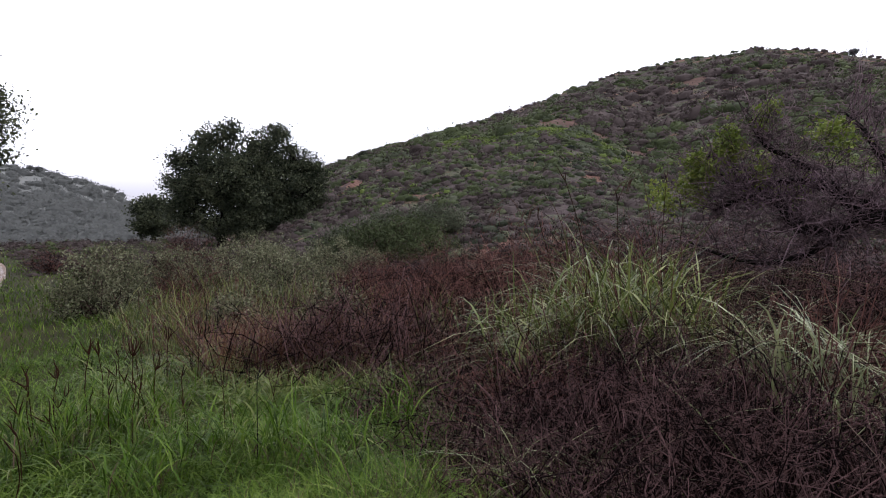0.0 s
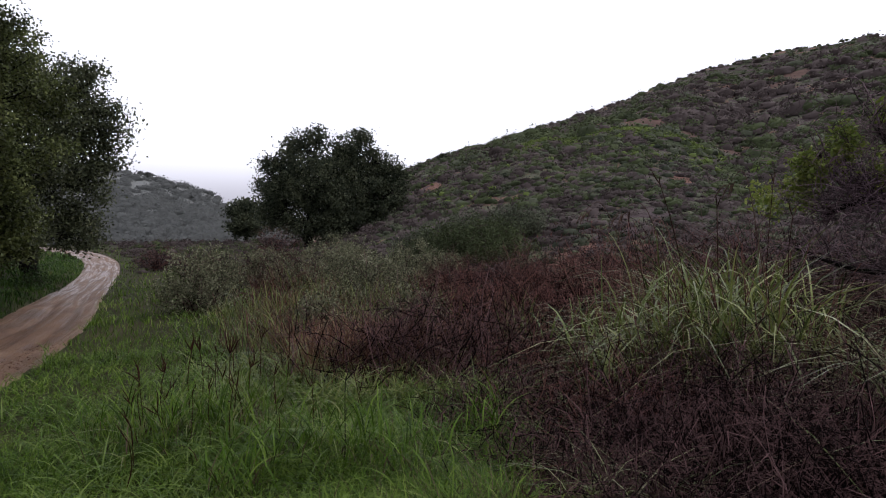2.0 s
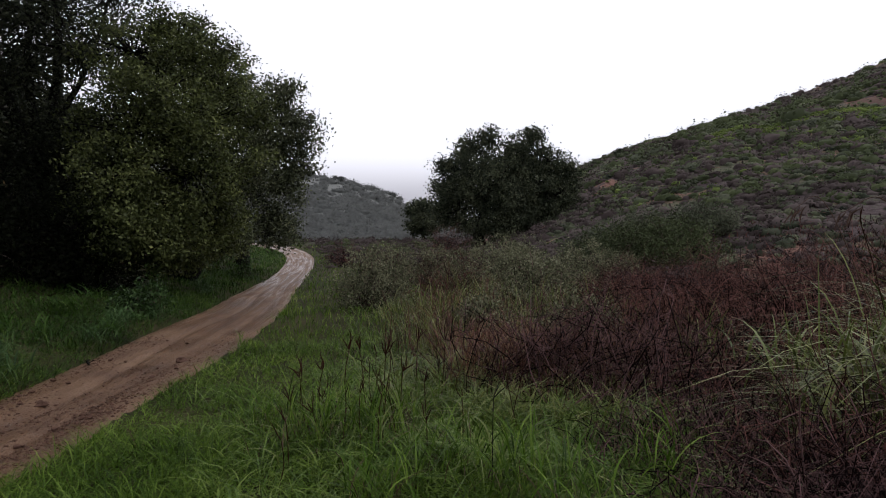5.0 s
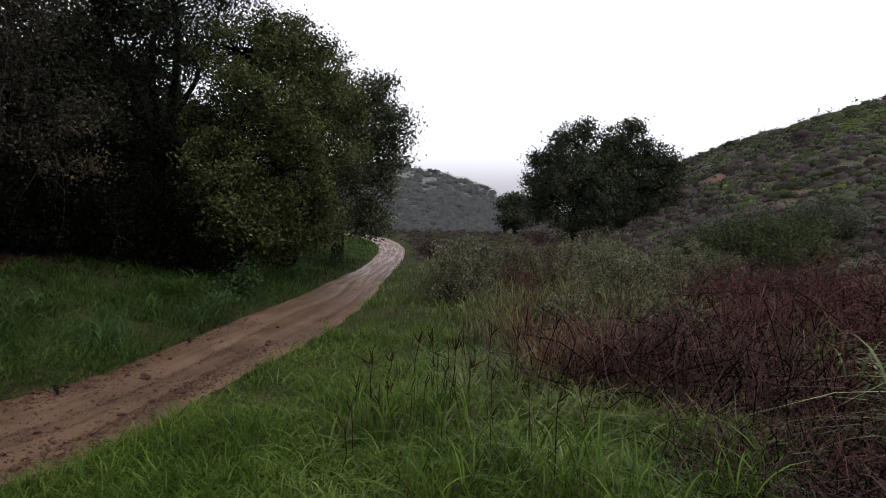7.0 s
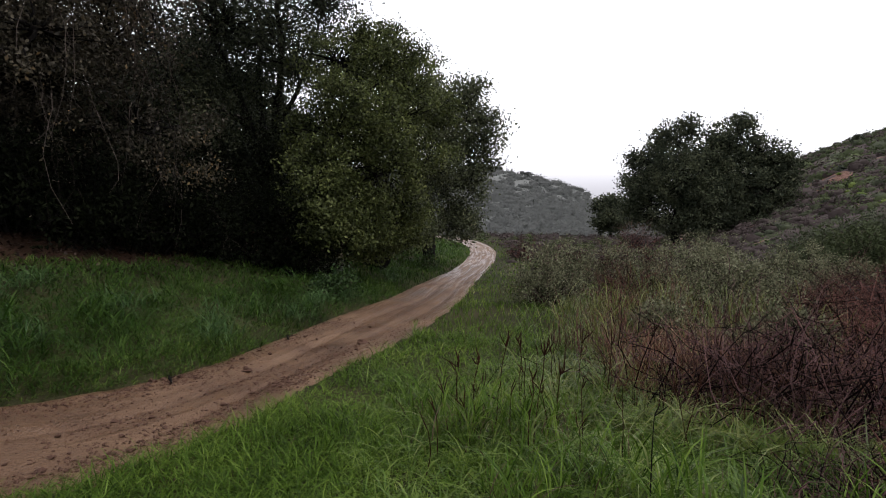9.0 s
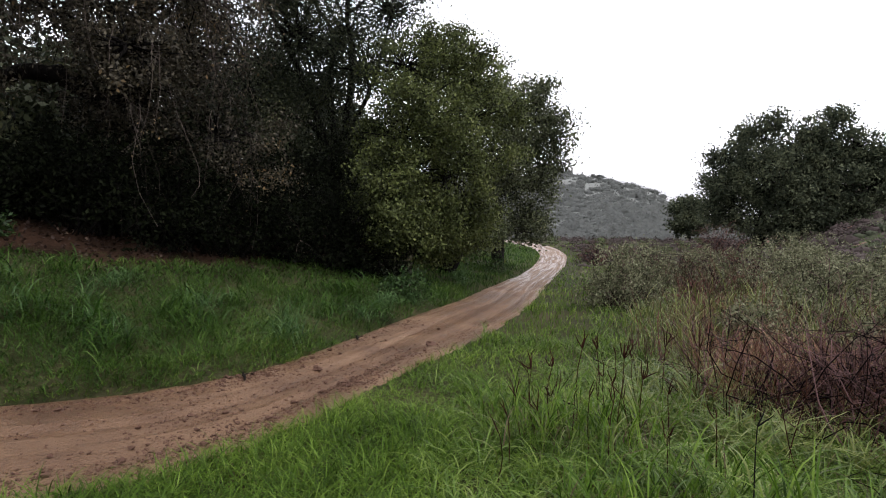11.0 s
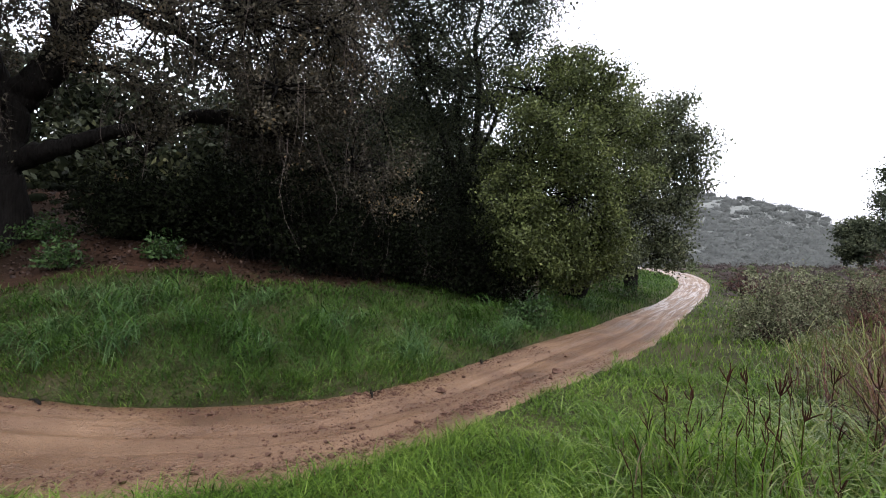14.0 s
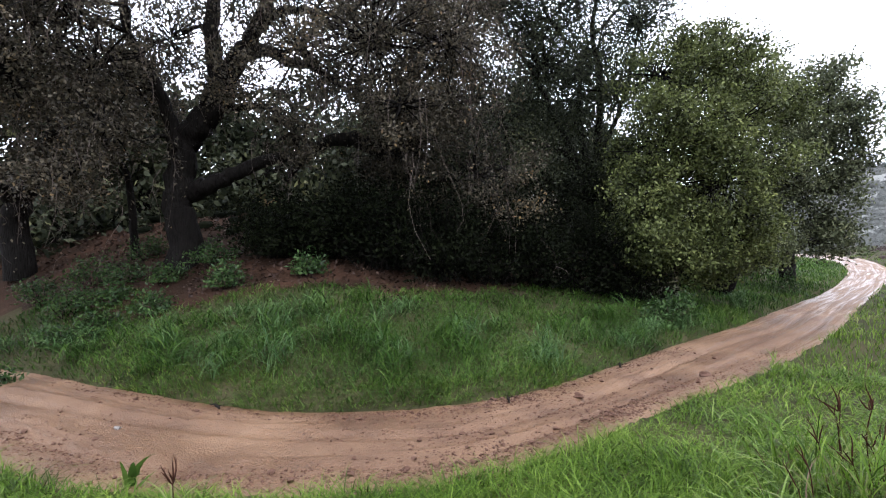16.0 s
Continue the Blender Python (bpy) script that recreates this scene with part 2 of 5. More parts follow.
scrub_sage_mat = leaf_material("scrub_sage", (0.042, 0.048, 0.031), (0.080, 0.089, 0.058), (0.138, 0.148, 0.098), None, 0.2, 0.7, 0.22, 0.05, 0.3)
rust_mat = leaf_material("rusty_dry_stems", (0.032, 0.013, 0.008), (0.105, 0.048, 0.027), (0.19, 0.105, 0.06), (0.28, 0.21, 0.14), 0.25, 0.6, 0.8)
# far plants: haze painted in as a pale, even grey
far_mat = leaf_material("scrub_haze_tinted", (0.122, 0.127, 0.121), (0.140, 0.145, 0.138), (0.160, 0.165, 0.154), None, 0.5, 0.9, 0.25, 0.0, 0.15)
twig_mat = bark_material("dead_twigs", (0.006, 0.0033, 0.0034), (0.108, 0.063, 0.061), 8, 0.2, lo=0.8)
twig_red_mat = bark_material("red_dead_stems", (0.008, 0.0033, 0.003), (0.125, 0.060, 0.050), 8, 0.2, lo=0.78)
bare_twig_mat = bark_material("bare_tree_twigs", (0.030, 0.020, 0.023), (0.145, 0.100, 0.112), 8, 0.2)
twig_grey_mat = bark_material("grey_hanging_twigs", (0.018, 0.0145, 0.012), (0.090, 0.073, 0.063), 8, 0.2, lo=0.75)
# darker than wet bark: the trunks' shaded, backlit look is in the colour
bark_mat = bark_material("oak_bark_shade_dark", (0.0025, 0.0022, 0.002), (0.010, 0.0088, 0.008), 5, 0.9)
curl_mat = leaf_material("curling_grass", (0.024, 0.046, 0.006), (0.070, 0.122, 0.018), (0.150, 0.205, 0.046), (0.27, 0.28, 0.12), 0.3, 0.4, 1.0, 0.2)
litter_mat = leaf_material("fallen_leaves", (0.010, 0.006, 0.005), (0.024, 0.0145, 0.0115), (0.050, 0.032, 0.025), (0.11, 0.075, 0.055), 0.1, 0.6, 1.5, 0.1)
red_soil = soil_material("bare_red_soil", [(0.2, (0.040, 0.025, 0.020)), (0.5, (0.075, 0.046, 0.037)), (0.85, (0.115, 0.074, 0.060))], 0.4, 0.6, 0.9, 0.95, 3.0)
stone_mat = bark_material("pale_stone", (0.075, 0.066, 0.057), (0.15, 0.138, 0.126), 10, 0.3, 0.8)


# ---------------------------------------------------------------- mesh helpers
def polar(theta, r):
    """The place r metres from the standpoint, theta degrees to the right of straight ahead."""
    a = np.radians(theta)
    return r * np.sin(a), r * np.cos(a)


def part(name, v, f, mat, parent=None, label="", smooth=False):
    """One mesh object from arrays of vertices and equal-sided faces, under its thing."""
    v, f = np.asarray(v, dtype=np.float32), np.asarray(f, dtype=np.int32)
    if parent is not None:
        v = v - np.array(parent.location, dtype=np.float32)
    me = bpy.data.meshes.new(name)
    me.vertices.add(len(v))
    me.vertices.foreach_set("co", v.ravel())
    k = f.shape[1]
    me.loops.add(f.size)
    me.loops.foreach_set("vertex_index", f.ravel())
    me.polygons.add(len(f))
    me.polygons.foreach_set("loop_start", np.arange(len(f), dtype=np.int32) * k)
    if smooth:
        me.polygons.foreach_set("use_smooth", np.ones(len(f), dtype=bool))
    me.update(calc_edges=True)
    me.materials.append(mat)
    ob = new(name, me)
    if parent is not None:
        ob.parent = parent
    if label:
        ob["label"] = label
    if parent is not None and name in ("twig_tangle", "crown", "blade_tuft", "branching", "foliage", "hanging_twig_fringe", "leaf_clump"):
        ob["kind"] = "stuff"
    return ob


def thing(name, x, y, z, label, category, group=""):
    ob = new(name)
    ob.location = (float(x), float(y), float(z))
    ob.empty_display_size = 0.2
    return tagged(ob, label, category, group)


def unit(a):
    return a / np.maximum(np.linalg.norm(a, axis=-1, keepdims=True), 1e-9)


def join(pieces):
    vs, fs, o = [], [], 0
    for v, f in pieces:
        vs.append(v)
        fs.append(f + o)
        o += len(v)
    return np.concatenate(vs), np.concatenate(fs)


def tubes(p, r, sides=4):
    """Tapered tubes along n lines of k points: p (n, k, 3), r (n, k)."""
    n, k, _ = p.shape
    d = np.gradient(p, axis=1)
    d = unit(d)
    ref = np.eye(3)[np.argmin(np.abs(d).max(axis=1), axis=1)][:, None, :]
    a = unit(np.cross(d, ref))
    b = np.cross(d, a)
    w = np.arange(sides) * 2 * np.pi / sides
    ring = a[:, :, None, :] * np.cos(w)[None, None, :, None] + b[:, :, None, :] * np.sin(w)[None, None, :, None]
    v = p[:, :, None, :] + ring * r[:, :, None, None]
    idx = np.arange(n * k * sides).reshape(n, k, sides)
    nxt = np.roll(idx, -1, axis=2)
    f = np.stack([idx[:, :-1], nxt[:, :-1], nxt[:, 1:], idx[:, 1:]], -1).reshape(-1, 4)
    return v.reshape(-1, 3), f


def curve_lines(a, b, k, sag=0.0, wiggle=0.1):
    """Bent lines from a (n, 3) to b (n, 3) with k points each."""
    n = len(a)
    t = np.linspace(0, 1, k)[None, :, None]
    length = np.linalg.norm(b - a, axis=1)[:, None, None]
    side = rng.normal(size=(n, 1, 3)) * wiggle * length
    side2 = rng.normal(size=(n, 1, 3)) * wiggle * 0.5 * length
    p = a[:, None] * (1 - t) + b[:, None] * t + side * np.sin(np.pi * t) + side2 * np.sin(2 * np.pi * t)
    p[..., 2] += (sag * length[..., 0]) * np.sin(np.pi * t[..., 0])
    return p


def leaves(c, size, flat=0.0, long=1.7, facing=None):
    """Four-cornered leaves at places c (n, 3), folded a little along the middle, turned at random."""
    n = len(c)
    size = np.broadcast_to(size, (n,))[:, None] * rng.uniform(0.65, 1.35, (n, 1))
    a = unit(rng.normal(size=(n, 3)))
    nrm = rng.normal(size=(n, 3)) + np.array([0, 0, flat])
    if facing is not None:                    # like shingles over a rounded bush
        nrm = unit(facing + rng.normal(size=(n, 3)) * 0.38)
        a = unit(a - nrm * np.sum(a * nrm, axis=1, keepdims=True))
    b = unit(np.cross(nrm, a))
    up = np.cross(a, b)
    tip = a * size * long * 0.5
    wid = b * size * 0.5
    v = np.stack([c - tip, c + wid + up * size * 0.12, c + tip, c - wid + up * size * 0.12], 1)
    f = np.arange(n * 4).reshape(n, 4)
    return v.reshape(-1, 3), f


def blades(base, height, width, lean, droop, segs=3):
    """Grass blades: curved, tapered strips that rise from base (n, 3) and bend over."""
    n = len(base)
    ang = rng.uniform(0, 2 * np.pi, n)
    out = np.stack([np.cos(ang), np.sin(ang), np.zeros(n)], 1)
    twist = ang + np.pi / 2 + rng.normal(size=n) * 0.6
    across = np.stack([np.cos(twist), np.sin(twist), np.zeros(n)], 1)
    t = np.linspace(0, 1, segs + 1)[None, :, None]
    h = np.broadcast_to(height, (n,))[:, None, None]
    w = np.broadcast_to(width, (n,))[:, None, None]
    le = np.broadcast_to(lean, (n,))[:, None, None] * rng.uniform(0.3, 1.3, (n, 1, 1))
    dr = np.broadcast_to(droop, (n,))[:, None, None] * rng.uniform(0.2, 1.4, (n, 1, 1))
    p = base[:, None] + out[:, None] * h * (le * t + dr * t ** 2.2)
    p[..., 2] += (h * (t - 0.55 * dr * t ** 3))[..., 0]
    prof = np.where(t < 0.35, 0.75 + 0.7 * t, 1.0) * (1 - t ** 2.5) + 0.04
    off = across[:, None] * w * 0.5 * prof
    v = np.stack([p - off, p + off], 2)
    idx = np.arange(n * (segs + 1) * 2).reshape(n, segs + 1, 2)
    f = np.stack([idx[:, :-1, 0], idx[:, :-1, 1], idx[:, 1:, 1], idx[:, 1:, 0]], -1).reshape(-1, 4)
    return v.reshape(-1, 3), f


# ---------------------------------------------------------------- the ground
PATH_FAR = np.array([(-40, 3.0), (-25, 3.8), (-12.6, 4.4), (-8.6, 4.3), (-6.9, 4.35), (-5.3, 4.46), (-4.3, 4.85), (-3.65, 5.3), (-3.15, 6.0), (-2.85, 6.8),
                     (-2.55, 8.2), (-2.2, 10.3), (-1.7, 12.9), (-1.2, 15.5), (-0.3, 21), (1.1, 30), (2.0, 42), (1.2, 54), (-3, 66), (-14, 80), (-40, 100)], dtype=float)
PATH_NEAR = np.array([(-40, 0.8), (-25, 1.4), (-11, 1.9), (-5.9, 2.1), (-4.75, 2.2), (-3.5, 2.72), (-2.48, 3.36), (-2.04, 3.9), (-1.78, 4.6), (-1.54, 5.5),
                      (-1.2, 6.6), (-0.66, 8.3), (0.0, 11.0), (0.55, 14.4), (1.25, 20), (2.7, 30), (3.9, 42), (3.2, 56), (-1.5, 69), (-13, 83), (-40, 103)], dtype=float)


def smooth_line(pts, per):
    """Catmull-Rom through the points, per steps a span."""
    q = np.vstack([2 * pts[0] - pts[1], pts, 2 * pts[-1] - pts[-2]])
    out = []
    for i in range(1, len(q) - 2):
        t = np.linspace(0, 1, per, endpoint=False)[:, None]
        a, b, c, d = q[i - 1], q[i], q[i + 1], q[i + 2]
        out.append(0.5 * (2 * b + (c - a) * t + (2 * a - 5 * b + 4 * c - d) * t ** 2 + (3 * b - a - 3 * c + d) * t ** 3))
    return np.vstack(out + [q[-2][None]])


FAR_LINE, NEAR_LINE = smooth_line(PATH_FAR, 5), smooth_line(PATH_NEAR, 5)


def side_of(line, x, y):
    """Signed distance from a line: positive on its left as it runs."""
    best = np.full(x.shape, 1e9)
    sign = np.zeros(x.shape)
    for (ax, ay), (bx, by) in zip(line[:-1], line[1:]):
        dx, dy = bx - ax, by - ay
        t = np.clip(((x - ax) * dx + (y - ay) * dy) / (dx * dx + dy * dy), 0, 1)
        ex, ey = x - ax - t * dx, y - ay - t * dy
        d = ex * ex + ey * ey
        s = np.sign(dx * (y - ay) - dy * (x - ax))
        m = d < best
        best[m], sign[m] = d[m], s[m]
    return np.sqrt(best) * sign


def wave(x, y, s, seed=0.0):
    """Smooth, cheap unevenness from a few crossed waves."""
    o = 0
    for i in range(5):
        a = 2.399 * i + seed
        k = s * (1 + 0.63 * i)
        o = o + np.sin((x * np.cos(a) + y * np.sin(a)) * k + 1.7 * i + seed * 3) / (1 + 0.7 * i)
    return o / 2.6


SPUR = np.array([(20, 0, 60, 40), (28, 1.2, 55, 34), (35, 4.6, 60, 28), (40, 7.2, 70, 24), (47, 9.7, 80, 21), (52, 10.1, 84, 20), (57, 9.4, 84, 20), (60, 8.6, 84, 20),
                 (63, 7.6, 84, 20), (67, 7.0, 80, 20), (77, 6.6, 78, 21), (83, 5.8, 75, 22), (100, 4, 70, 22), (130, 1, 70, 25)], dtype=float)
CREST = np.array([(17, 0.9, 120), (22, 1.5, 115), (28, 4.4, 112), (31.5, 6.6, 110), (35.2, 8.3, 112), (39.8, 9.6, 125), (45.6, 11.2, 145), (51.4, 12.4, 165), (56.2, 13.6, 185), (62.4, 15.1, 200),
                  (67.5, 15.9, 210), (73.5, 15.9, 215), (77.3, 15.0, 215), (80.5, 14.2, 215), (83, 13.5, 215), (100, 9, 215), (130, 2, 200)], dtype=float)
DISTANT = np.array([(-60, 3), (-20, 6.0), (-6, 6.6), (4.4, 6.6), (8.2, 6.2), (12, 5.3), (13.5, 4.7), (15.5, 3.4), (18, 2.4), (22, 1.6), (40, 1.0), (90, 1)], dtype=float)


def valley(x, y):
    """The valley floor without its banks and hills."""
    r = np.hypot(x, y)
    return 0.05 * wave(x, y, 0.55) * np.clip(r / 8, 0.2, 1) + 1.5 * np.clip((r - 22) / 45, 0, 1) ** 1.3


def ground_height(x, y):
    x, y = np.asarray(x, dtype=float), np.asarray(y, dtype=float)
    r, th = np.hypot(x, y), np.degrees(np.arctan2(x, y))
    z = valley(x, y)
    # the bank beyond the path, and the wooded slope behind it
    s = side_of(FAR_LINE, x, y)
    b = np.clip(s, 0, None)
    steep = np.interp(th, [-62, -52, -38, -20, 180], [0.56, 0.5, 0.27, 0.23, 0.23])
    bank = 0.10 * np.clip(b / 0.25, 0, 1) + steep * np.clip(b, 0, 6) + 0.26 * np.clip(b - 6, 0, 16) + 0.20 * np.clip(b - 22, 0, 90)
    gate = np.clip((18 - th) / 30, 0.0, 1) * np.where(np.abs(th) > 150, 0, 1)
    bank = np.where(r > 30, bank * np.clip(1 - (th + 25) / 30 * np.clip((r - 30) / 20, 0, 1), 0.12, 1), bank)
    z = z + bank * np.where(r < 60, 1, gate)
    # the hill on the right: a near spur, a saddle and the high crest behind it
    e1, r1, r0 = (np.interp(th, SPUR[:, 0], SPUR[:, i]) for i in (1, 2, 3))
    e2, r2 = (np.interp(th, CREST[:, 0], CREST[:, i]) for i in (1, 2))
    z1, z2 = 1.6 + r1 * np.tan(np.radians(e1)), 1.6 + r2 * np.tan(np.radians(e2))
    t = np.clip((r - r0) / (r1 - r0), 0, 1)
    up = z1 * (0.35 * t + 0.65 * t * t * (3 - 2 * t))
    q = np.clip((r - r1) / np.maximum(r2 - r1, 1), 0, 1)
    up2 = z1 + (z2 - z1) * (q ** 1.15) - 1.5 * np.sin(np.pi * np.clip(q * 4, 0, 1))
    over = z2 - 0.10 * np.clip(r - r2, 0, 250)
    hill = np.where(r < r1, up, np.where(r < r2, up2, over))
    hill = hill + wave(x, y, 0.11, 2.0) * 1.2 * np.clip((r - r0) / 60, 0, 1) * np.clip((th - 25) / 20, 0, 1)
    fold = np.abs(np.sin(np.radians(th * 11 + 14 * wave(x, y, 0.02, 1.0)))) - 0.6
    hill = hill + fold * 3.2 * np.clip((r - r0 - 10) / 90, 0, 1) * np.clip((r2 - r) / 40, 0.0, 1) * np.clip((th - 30) / 20, 0, 1)
    hw = np.clip((th - 16) / 12, 0, 1) * np.clip((150 - th) / 30, 0, 1)
    z = np.where(r > r0, np.maximum(z, hill * hw), z)
    # the hill across the far end of the canyon
    e3 = np.interp(th, DISTANT[:, 0], DISTANT[:, 1])
    z3 = (1.6 + 270 * np.tan(np.radians(e3))) * np.clip((r - 110) / 160, 0, 1) ** 1.1 + 1.2 * wave(x, y, 0.06, 5) * np.clip((r - 120) / 100, 0, 1)
    z3 = np.where(np.abs(th) > 100, 0, z3)
    z = np.where(r > 110, np.maximum(z, z3), z)
    # the trodden way lies a little lower than the turf
    depth = np.minimum(-s, side_of(NEAR_LINE, x, y)) - 0.06 * wave(x, y, 3.0, 3.0) - 0.05 * wave(x, y, 9.0, 1.0)
    return z - 0.16 * np.clip(depth / 0.12, 0, 1)


def H(x, y):
    return float(ground_height(np.array([float(x)]), np.array([float(y)]))[0])


BARE_SOIL = ((56.7, 106, 4.0, 2.6), (60.2, 102, 2.6, 2.0), (52.5, 112, 2.0, 1.8), (69.0, 165, 3.2, 2.4), (67.6, 156, 2.0, 1.8), (72.4, 192, 2.2, 1.2), (76.0, 150, 2.6, 2.0), (63.5, 98, 2.0, 1.6))


def bare_soil(x, y):
    """Where the hill has slipped to bare soil: ovals across the slope with ragged rims."""
    hit = np.zeros(np.shape(x), bool)
    for th, d, w, up in BARE_SOIL:
        cx, cy = polar(th, d)
        ux, uy = polar(th, 1.0)
        along, out = (x - cx) * uy - (y - cy) * ux, (x - cx) * ux + (y - cy) * uy
        hit |= (along / w) ** 2 + (out / (up * 2.2)) ** 2 < 1 + 0.5 * wave(x, y, 0.8, 2.0)
    return hit


th_grid = np.concatenate([np.arange(-84, 100, 0.5), np.arange(100, 276, 4.0)])
r_grid = np.concatenate([[0.0], np.geomspace(0.5, 1500, 270)])
TT, RR = np.meshgrid(th_grid, r_grid, indexing="ij")
GX, GY = polar(TT, RR)
GZ = ground_height(GX, GY)
na, nr = TT.shape
gi = np.arange(na * nr).reshape(na, nr)
gn = np.roll(gi, -1, axis=0)
gf = np.stack([gi[:, :-1], gi[:, 1:], gn[:, 1:], gn[:, :-1]], -1).reshape(-1, 4)
ground = part("ground", np.stack([GX, GY, GZ], -1).reshape(-1, 3), gf, turf, smooth=True)
ground.data.materials.append(hillside)
ground.data.materials.append(hazed_hill)
ground.data.materials.append(shade_dark_leaf_mould)
fr, ft = RR[:, :-1].ravel(), TT[:, :-1].ravel()
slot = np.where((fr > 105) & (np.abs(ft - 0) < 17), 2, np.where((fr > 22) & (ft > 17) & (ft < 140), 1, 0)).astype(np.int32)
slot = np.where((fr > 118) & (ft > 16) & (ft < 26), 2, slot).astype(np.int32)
fx, fy = GX[:, :-1].ravel(), GY[:, :-1].ravel()
fs = side_of(FAR_LINE, fx, fy)
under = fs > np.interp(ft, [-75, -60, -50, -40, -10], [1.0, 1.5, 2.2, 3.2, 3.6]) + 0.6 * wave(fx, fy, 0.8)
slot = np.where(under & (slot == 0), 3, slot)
ground.data.materials.append(red_soil)
slot = np.where((slot == 1) & bare_soil(fx, fy), 4, slot)
# the same dark ground paints the deep shade between the dead brush
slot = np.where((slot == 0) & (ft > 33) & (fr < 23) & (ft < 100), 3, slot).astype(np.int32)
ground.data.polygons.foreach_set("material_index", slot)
tagged(ground, "damp canyon floor and hillsides of turf and leaf litter", "ground", kind="structure")

# the path: a strip of wet, trodden mud with ruts and a broken edge
pn, pf = smooth_line(PATH_NEAR, 60), smooth_line(PATH_FAR, 60)
keep = slice(60, -120)
pn, pf = pn[keep], pf[keep]
ac = np.linspace(-0.08, 1.08, 50)[None, :, None]
px = pn[:, None] * (1 - ac) + pf[:, None] * ac
X, Y = px[..., 0], px[..., 1]
A = np.broadcast_to(ac[..., 0], X.shape)
run = np.concatenate([[0], np.cumsum(np.linalg.norm(np.diff((pn + pf) / 2, axis=0), axis=1))])[:, None]
Z = valley(X, Y) - 0.035 + 0.03 * np.abs(A - 0.5) * 2
Z = Z - 0.045 * np.exp(-((A - 0.62 - 0.05 * np.sin(run * 0.7)) / 0.05) ** 2) - 0.03 * np.exp(-((A - 0.28 - 0.04 * np.sin(run * 0.5 + 1)) / 0.06) ** 2)
Z = Z + np.clip(7 / np.hypot(X, Y), 0.15, 1) * (0.012 * wave(X, Y, 3.1) + 0.009 * wave(X, Y, 9.0, 1.0) + 0.006 * wave(X, Y, 23.0, 2.0) * (wave(X, Y, 1.3, 4.0) > 0))
Z = Z - 0.6 * np.clip(np.abs(A - 0.5) * 2 - 0.98, 0, 1)
ii = np.arange(X.size).reshape(X.shape)
pfc = np.stack([ii[:-1, :-1], ii[1:, :-1], ii[1:, 1:], ii[:-1, 1:]], -1).reshape(-1, 4)[:, ::-1]
path = part("dirt_path", np.stack([X, Y, Z], -1).reshape(-1, 3), pfc, mud, smooth=True)
uv = path.data.uv_layers.new(name="along")
vi = np.empty(len(path.data.loops), dtype=np.int32)
path.data.loops.foreach_get("vertex_index", vi)
along = np.stack([np.broadcast_to(run, X.shape).ravel(), A.ravel()], 1).astype(np.float32)
uv.data.foreach_set("uv", along[vi].ravel())
tagged(path, "winding wet dirt path of pinkish brown mud with ruts", "path", kind="structure")


# ---------------------------------------------------------------- plants: builders
def places(theta_lo, theta_hi, r_lo, r_hi, n, power=1.0):
    """n places in a sector, thinner with distance, off the path, with their heights."""
    th = rng.uniform(theta_lo, theta_hi, n)
    r = r_lo * (r_hi / r_lo) ** (rng.uniform(0, 1, n) ** power)
    x, y = polar(th, r)
    return x, y, r, th


def on_ground(x, y, sink=0.02):
    return np.stack([x, y, ground_height(x, y) - sink], 1)


def view_point(theta, el, d):
    x, y = polar(theta, d)
    return np.array([x, y, 1.6 + d * math.tan(radians(el))])


def limbs(points, radii, sides=9, k=4):
    """A stout limb through the points, rounded between them."""
    pts = np.array(points, dtype=float)
    q = smooth_line(pts, k)
    rr = np.interp(np.linspace(0, len(pts) - 1, len(q)), np.arange(len(pts)), radii)
    q = q + rng.normal(size=q.shape) * rr[:, None] * 0.16
    return tubes(q[None], rr[None], sides)


